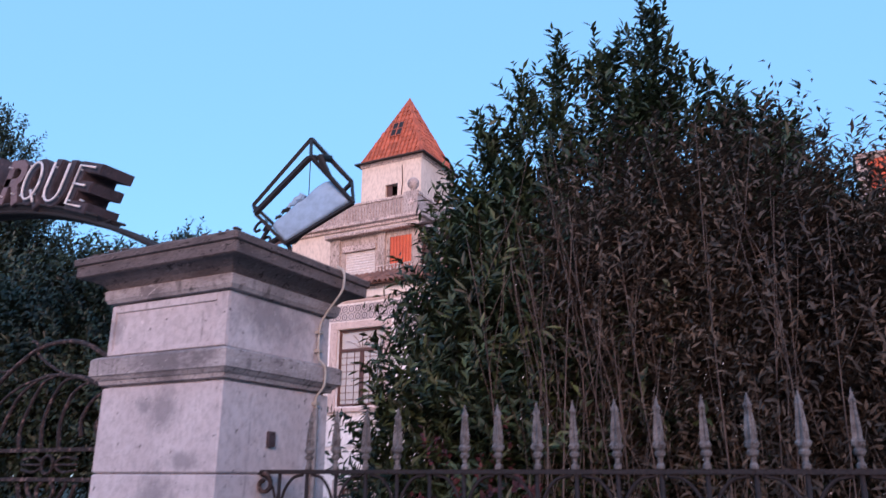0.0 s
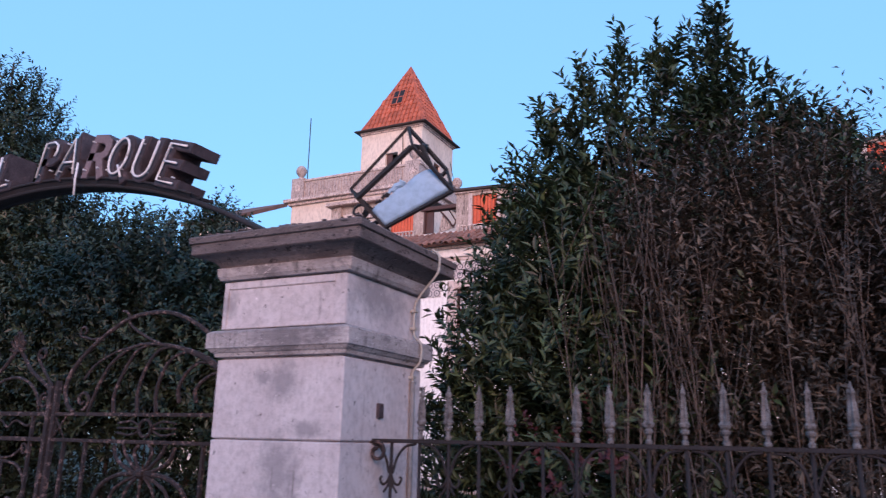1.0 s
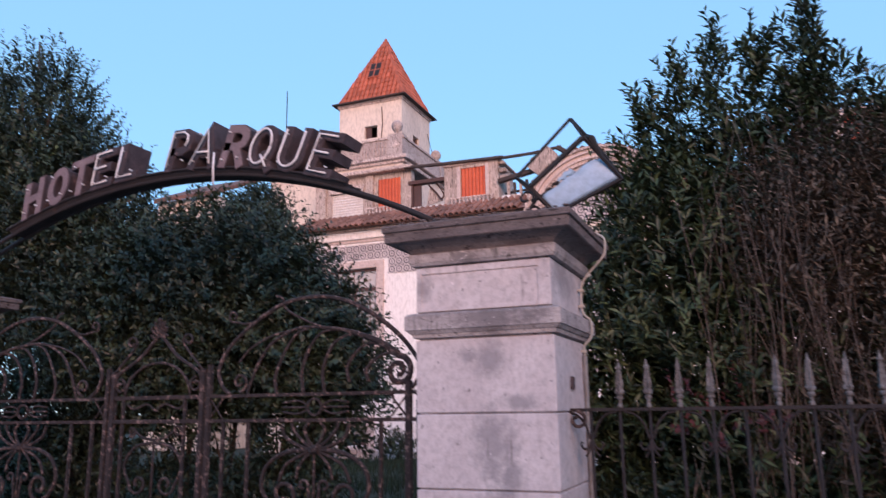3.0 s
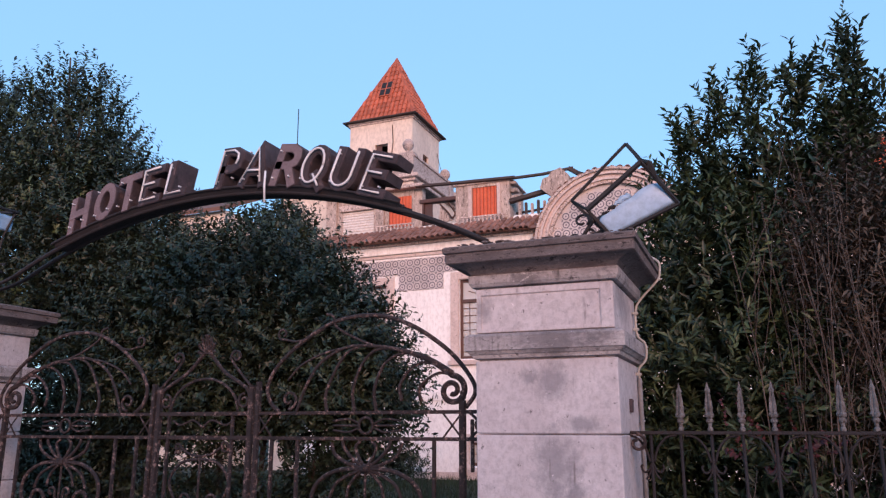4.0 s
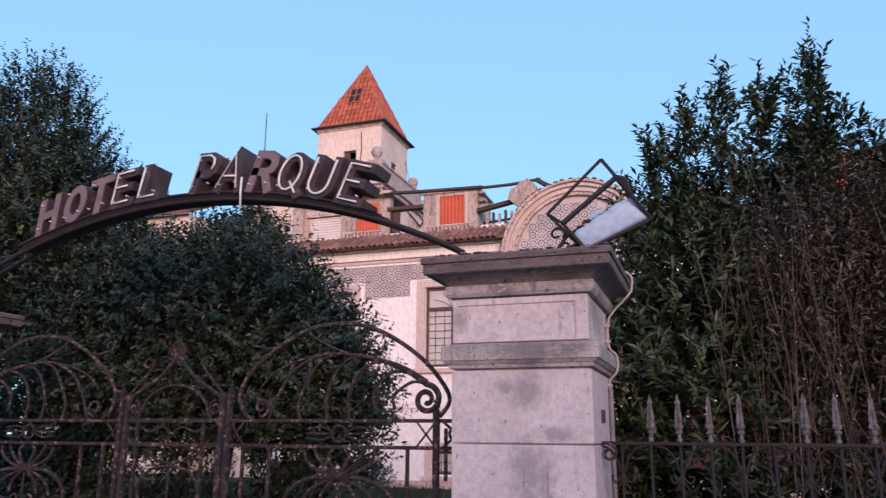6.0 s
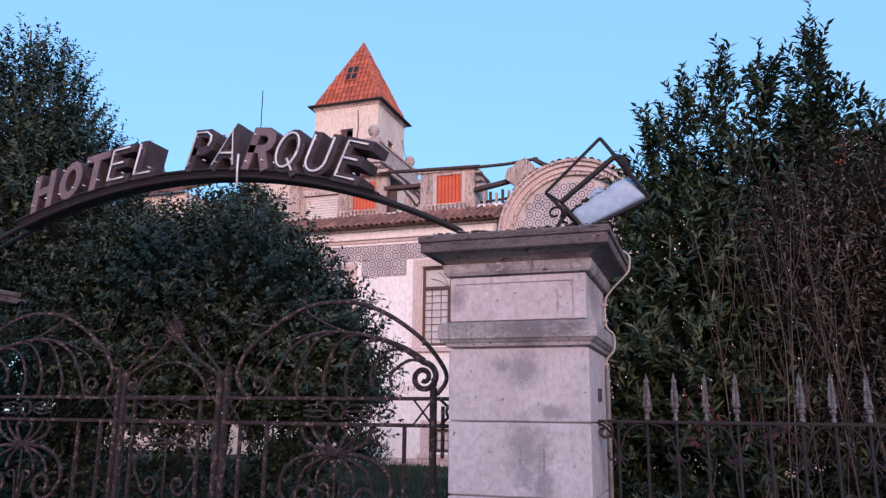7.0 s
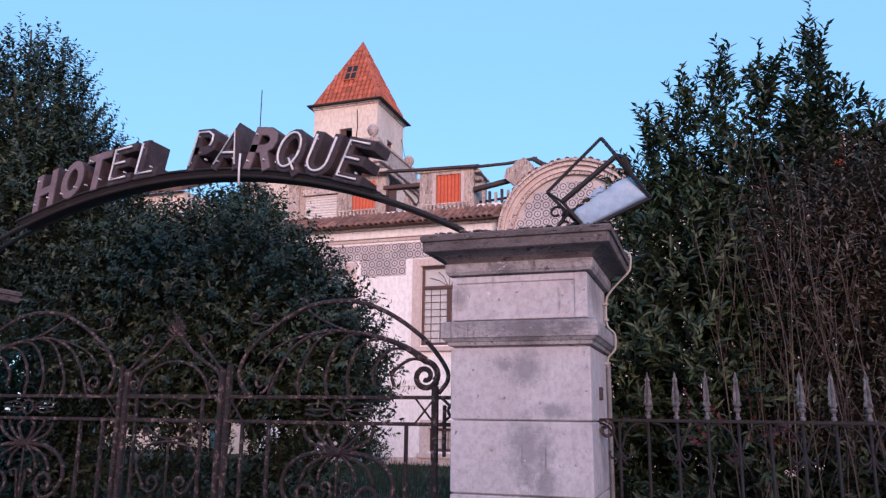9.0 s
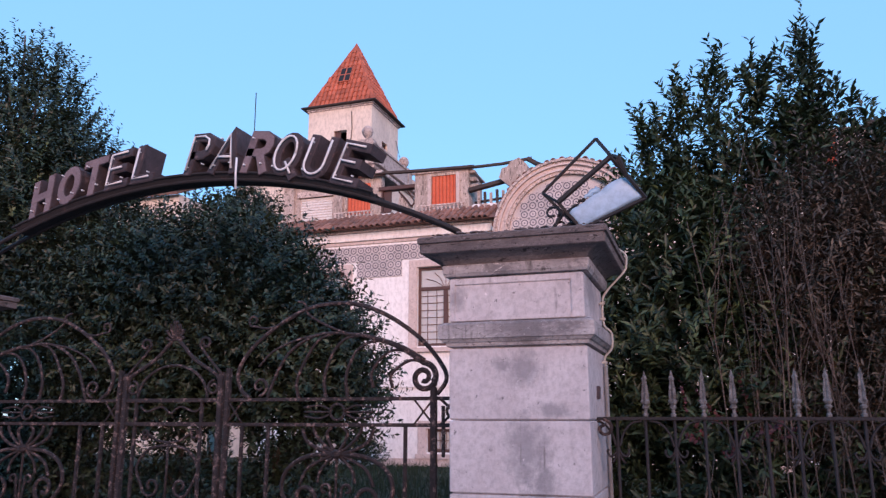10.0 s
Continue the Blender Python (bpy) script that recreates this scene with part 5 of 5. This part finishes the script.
# ---- unseen wall added across the street: closes the place, shades the lower parts ----
row = tagged(part("wall_south", wall_around(-60, 60, 0.0, 4.6, -18.6, -18.2, [(x, x + 1.0, 1.0, 2.4) for x in range(-56, 56, 4)]), WALL), "long low unseen wall with small openings, added to block low sun", "wall", kind="structure")
tagged(part("wall_south_back", box(-60, 60, -19.6, -19.5, 0.0, 4.6), WALL), "plain unseen wall added behind the openings to block low sun", "wall", kind="structure")

# ---- plants ----
def leaf_cloud(name, mat, blobs, count, length, width, seed, parent, up=0.5, rim=0.55, shoot=0.45, per=14, spray=0.9):
    """Leafy shoots that fill egg-shaped volumes (cx, cy, cz, rx, ry, rz); leaves set round each shoot."""
    r = np.random.default_rng(seed)
    vol = np.array([b[3] * b[4] * b[5] for b in blobs]) ** 0.75
    which = r.choice(len(blobs), count, p=vol / vol.sum())
    b = np.array(blobs)[which]
    d = r.normal(size=(count, 3))
    d /= np.linalg.norm(d, axis=1, keepdims=True)
    rad = rim + (1 - rim) * r.random((count, 1)) ** 0.6
    start = b[:, :3] + d * b[:, 3:] * rad
    head = d * 0.7 + np.array((0, 0, up)) + r.normal(size=(count, 3)) * 0.35
    head /= np.linalg.norm(head, axis=1, keepdims=True)
    slen = shoot * (0.5 + r.random((count, 1)))
    t = np.linspace(0.05, 1.0, per)[None, :, None]
    pos = start[:, None, :] + head[:, None, :] * slen[:, None, :] * t
    n = count * per
    pos = pos.reshape(n, 3)
    axis = np.repeat(head, per, axis=0)
    side = r.normal(size=(n, 3))
    side -= axis * (side * axis).sum(1, keepdims=True)
    side /= np.linalg.norm(side, axis=1, keepdims=True)
    tip = axis * (0.35 + 0.5 * r.random((n, 1))) + side * spray
    tip /= np.linalg.norm(tip, axis=1, keepdims=True)
    flat = np.cross(tip, np.cross(axis, side)) + r.normal(size=(n, 3)) * 0.25
    across = np.cross(tip, flat)
    across /= np.linalg.norm(across, axis=1, keepdims=True)
    nrm = np.cross(across, tip)
    ln = length * (0.55 + 0.7 * r.random((n, 1)))
    wd = width * (0.6 + 0.6 * r.random((n, 1)))
    p0, p2 = pos, pos + tip * ln - nrm * ln * 0.10
    p1 = pos + tip * ln * 0.45 + across * wd * 0.5 + nrm * wd * 0.18
    p3 = pos + tip * ln * 0.45 - across * wd * 0.5 + nrm * wd * 0.18
    v = np.stack((p0, p1, p2, p3), 1).reshape(-1, 3)
    i = np.arange(n)[:, None] * 4
    f = np.concatenate((i + (0, 1, 2), i + (0, 2, 3)), 1).reshape(-1, 3)
    ob = new(name, from_arrays(name, v, f, mat))
    ob.parent = parent
    return ob


def stems(name, mat, roots, seed, parent, height, spread, r0, kids=3):
    """Upright woody stems from roots (x, y, z), each forking."""
    r = random.Random(seed)
    bm = bmesh.new()
    for x, y, z in roots:
        h = height * r.uniform(0.7, 1.1)
        dx, dy = r.uniform(-spread, spread), r.uniform(-spread, spread) * 0.6
        pts = bend([(x, y, z), (x + dx * 0.3 + r.uniform(-.05, .05), y + dy * 0.3, z + h * 0.35), (x + dx * 0.6 + r.uniform(-.08, .08), y + dy * 0.6, z + h * 0.7), (x + dx, y + dy, z + h)], 4)
        tube(pts, r0 * r.uniform(0.7, 1.2), 5, bm, taper=0.3)
        for k in range(kids):
            q = pts[r.randrange(3, len(pts) - 2)]
            l = h * r.uniform(0.18, 0.4)
            ax, ay = r.uniform(-0.45, 0.45), r.uniform(-0.3, 0.3)
            tube([q, q + Vector((ax * l * 0.6, ay * l * 0.6, l * 0.5)), q + Vector((ax * l * 0.9, ay * l * 0.9, l))], r0 * 0.45, 4, bm, taper=0.35)
    return part(name, bm, mat, parent, smooth=True)


laurel = thing("laurel_tree", "tall dark green laurel with upright leafy shoots behind fence", "tree", "garden trees")
# separate upright shoots along the top, with sky between them, over a denser body
top_blobs = [(1.87, 2.7, 4.74, 0.13, 0.13, 0.58), (1.80, 2.7, 4.20, 0.22, 0.2, 0.5), (1.44, 2.8, 4.76, 0.12, 0.12, 0.48), (1.04, 2.8, 4.78, 0.11, 0.11, 0.46), (0.70, 2.8, 4.64, 0.12, 0.12, 0.42), (0.34, 2.8, 4.30, 0.10, 0.12, 0.36), (2.16, 2.8, 4.34, 0.11, 0.12, 0.45), (2.45, 2.8, 3.98, 0.16, 0.15, 0.40), (2.78, 2.8, 3.74, 0.16, 0.16, 0.34)]
neck_blobs = [(1.75, 2.7, 3.90, 0.42, 0.3, 0.5), (1.18, 2.8, 4.0, 0.34, 0.3, 0.5), (0.70, 2.8, 3.9, 0.26, 0.28, 0.5), (0.28, 2.8, 3.65, 0.30, 0.30, 0.42), (2.35, 2.8, 3.5, 0.42, 0.32, 0.45), (2.82, 2.8, 3.2, 0.28, 0.32, 0.45), (2.62, 2.9, 3.8, 0.2, 0.25, 0.3)]
body_blobs = [(0.55, 2.6, 2.9, 0.72, 0.5, 0.85), (1.6, 2.7, 3.0, 0.9, 0.45, 0.75), (2.6, 2.8, 2.75, 0.8, 0.45, 0.75), (0.75, 2.5, 2.0, 0.85, 0.6, 1.05), (2.0, 2.6, 2.0, 1.1, 0.5, 1.0), (0.05, 2.45, 2.0, 0.46, 0.45, 1.05), (3.1, 2.8, 2.0, 0.8, 0.5, 1.15), (1.2, 2.5, 1.0, 1.4, 0.6, 0.8), (-0.35, 2.45, 1.3, 0.28, 0.35, 0.8)]
stems("trunk", TRUNK, [(0.3, 2.6, 0), (0.75, 2.8, 0), (1.05, 2.75, 0), (1.45, 2.75, 0), (1.85, 2.7, 0)], 3, laurel, 4.1, 0.10, 0.026, 5)
stems("trunk", TRUNK, [(2.2, 2.75, 0), (2.6, 2.8, 0)], 4, laurel, 3.0, 0.10, 0.026, 4)
leaf_cloud("crown", LAUREL, top_blobs, 430, 0.108, 0.039, 1, laurel, spray=0.75, up=1.6, rim=0.1, shoot=0.27, per=13)
leaf_cloud("crown", LAUREL, neck_blobs, 700, 0.112, 0.039, 7, laurel, spray=0.75, up=1.3, rim=0.1, shoot=0.34, per=15)
leaf_cloud("crown", LAUREL, body_blobs, 5000, 0.120, 0.037, 2, laurel, spray=0.75, up=0.9, rim=0.25, shoot=0.38, per=15)
# paler leaves on the front rim, coloured as if caught by the sun
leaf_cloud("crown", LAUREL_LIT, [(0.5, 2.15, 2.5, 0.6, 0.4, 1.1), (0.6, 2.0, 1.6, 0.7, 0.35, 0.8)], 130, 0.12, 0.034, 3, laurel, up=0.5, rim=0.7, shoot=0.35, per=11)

dry = thing("bare_shrub", "leggy shrub with bare pale stems and brown leaves", "shrub")
rng = random.Random(21)
stems("stem", BARK, [(rng.uniform(1.0, 2.7), rng.uniform(1.5, 2.0), 0) for k in range(20)], 5, dry, 3.45, 0.34, 0.0075, 6)
stems("stem", BARK, [(rng.uniform(2.7, 4.0), rng.uniform(1.4, 2.0), 0) for k in range(14)], 6, dry, 2.75, 0.34, 0.0075, 6)
leaf_cloud("foliage", DRYLEAF, [(1.75, 1.95, 2.8, 0.62, 0.3, 1.0), (2.6, 1.95, 2.6, 0.75, 0.3, 1.1), (3.4, 2.0, 2.2, 0.8, 0.35, 1.15), (2.4, 2.0, 1.5, 1.2, 0.3, 0.8)], 4300, 0.078, 0.021, 6, dry, up=1.3, rim=0.15, shoot=0.42, per=10)

oak = thing("hedge_tree", "tall dense evergreen tree with two crowns behind the gate", "tree", "garden trees")
stems("trunk", TRUNK, [(-11.0, 3.4, 0), (-10.2, 3.5, 0), (-8.9, 3.4, 0), (-7.6, 3.3, 0)], 9, oak, 6.2, 0.3, 0.09, 5)
leaf_cloud("crown", CAMELLIA, [(-10.95, 3.3, 5.8, 0.9, 0.8, 1.7), (-8.9, 3.3, 5.5, 1.0, 0.9, 1.65), (-9.9, 3.4, 4.2, 2.3, 1.0, 1.8), (-7.9, 3.2, 4.3, 1.0, 0.9, 1.4), (-9.5, 3.3, 2.2, 2.8, 1.0, 1.7), (-7.3, 3.4, 3.2, 1.2, 0.8, 1.4)], 9500, 0.090, 0.040, 12, oak, up=0.7, rim=0.3, shoot=0.42, per=16)
# sunlit front leaves of both crowns, lit by their colour
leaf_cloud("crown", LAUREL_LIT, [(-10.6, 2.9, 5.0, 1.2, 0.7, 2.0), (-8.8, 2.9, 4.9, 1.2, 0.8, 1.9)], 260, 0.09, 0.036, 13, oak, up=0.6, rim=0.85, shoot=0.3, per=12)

bush = thing("camellia_bush", "broad glossy dark green bush behind the gate", "shrub")
stems("trunk", TRUNK, [(-5.6, 3.1, 0), (-4.9, 3.2, 0), (-4.2, 3.1, 0), (-3.6, 3.1, 0)], 14, bush, 3.0, 0.5, 0.05, 5)
leaf_cloud("crown", CAMELLIA, [(-5.1, 3.0, 2.95, 1.45, 1.0, 1.25), (-6.7, 3.1, 2.7, 1.1, 0.9, 1.3), (-4.0, 3.0, 2.35, 0.95, 0.8, 1.15), (-3.45, 3.0, 1.90, 0.62, 0.6, 0.80), (-5.6, 3.0, 2.05, 1.6, 0.8, 0.72), (-6.2, 3.3, 3.1, 1.0, 0.7, 1.0), (-6.35, 5.5, 4.7, 0.5, 0.4, 0.5), (-6.1, 5.4, 4.3, 0.32, 0.4, 0.45), (-3.9, 2.9, 0.5, 0.6, 0.5, 0.45), (-7.4, 3.0, 0.8, 0.8, 0.6, 0.8)], 9500, 0.085, 0.040, 15, bush, up=0.5, rim=0.3, shoot=0.34, per=16)

leaf_cloud("crown", CAMELLIA, [(-5.6, 2.9, 0.75, 0.7, 0.45, 0.55), (-4.6, 2.9, 0.6, 0.5, 0.4, 0.5)], 260, 0.085, 0.038, 16, bush, up=0.8, rim=0.1, shoot=0.34, per=13)

# low growth along the house and in the lawn
for k, (x, y, s, m, nm, lb) in enumerate(((-9.6, 17.6, 0.7, CAMELLIA, "shrub", "low dark shrub against the house wall"), (-12.5, 17.4, 0.6, LAUREL, "shrub", "rounded green shrub beside the house"), (0.9, 1.3, 0.45, REDFLOWER, "flower_bush", "small bush with dull red flowers behind fence"))):
    sh = thing(nm, lb, "shrub")
    leaf_cloud("foliage", m, [(x, y, s * 0.5 if m is not REDFLOWER else 1.45, s, s * 0.5, s * 0.5)], 160 if m is not REDFLOWER else 14, 0.12 if m is not REDFLOWER else 0.05, 0.05 if m is not REDFLOWER else 0.035, 30 + k, sh, up=0.8, rim=0.3, shoot=0.3, per=12)
    if m is REDFLOWER:
        stems("stem", BARK, [(x, y, 0), (x + 0.15, y, 0), (x - 0.2, y, 0)], 31, sh, 1.5, 0.15, 0.012, 3)

r = np.random.default_rng(40)
n = 42000
gx, gy = r.uniform(-16, 6, n), r.uniform(3.6, 18.5, n)
a, h = r.uniform(0, 2 * np.pi, n), r.uniform(0.05, 0.22, n) * (0.6 + 0.8 * (np.sin(gx * 0.9) * np.sin(gy * 0.7) > 0))
base = np.stack((gx, gy, np.full(n, -0.02)), 1)
wv = np.stack((np.cos(a), np.sin(a), np.zeros(n)), 1) * 0.012
tipv = base + np.stack((r.normal(0, 0.05, n), r.normal(0, 0.05, n), h), 1)
v = np.stack((base - wv, base + wv, tipv), 1).reshape(-1, 3)
tagged(new("grass", from_arrays("grass", v, np.arange(n * 3).reshape(-1, 3), GRASS)), "unkempt green lawn grass", "grass", kind="stuff")

bench = thing("garden_bench", "pale slatted garden bench on the lawn", "bench")
for z, y in ((0.42, 10.3), (0.42, 10.45), (0.62, 10.58), (0.78, 10.62)):
    part("slat", box(-3.3, -1.8, y, y + 0.10, z, z + 0.035, 0.005), BENCHPAINT, bench)
for x in (-3.15, -1.95):
    part("leg", box(x, x + 0.07, 10.3, 10.62, -0.02, 0.42, 0.01), BENCHPAINT, bench)
    part("back_post", box(x, x + 0.07, 10.62, 10.68, 0.40, 0.86, 0.01), BENCHPAINT, bench)
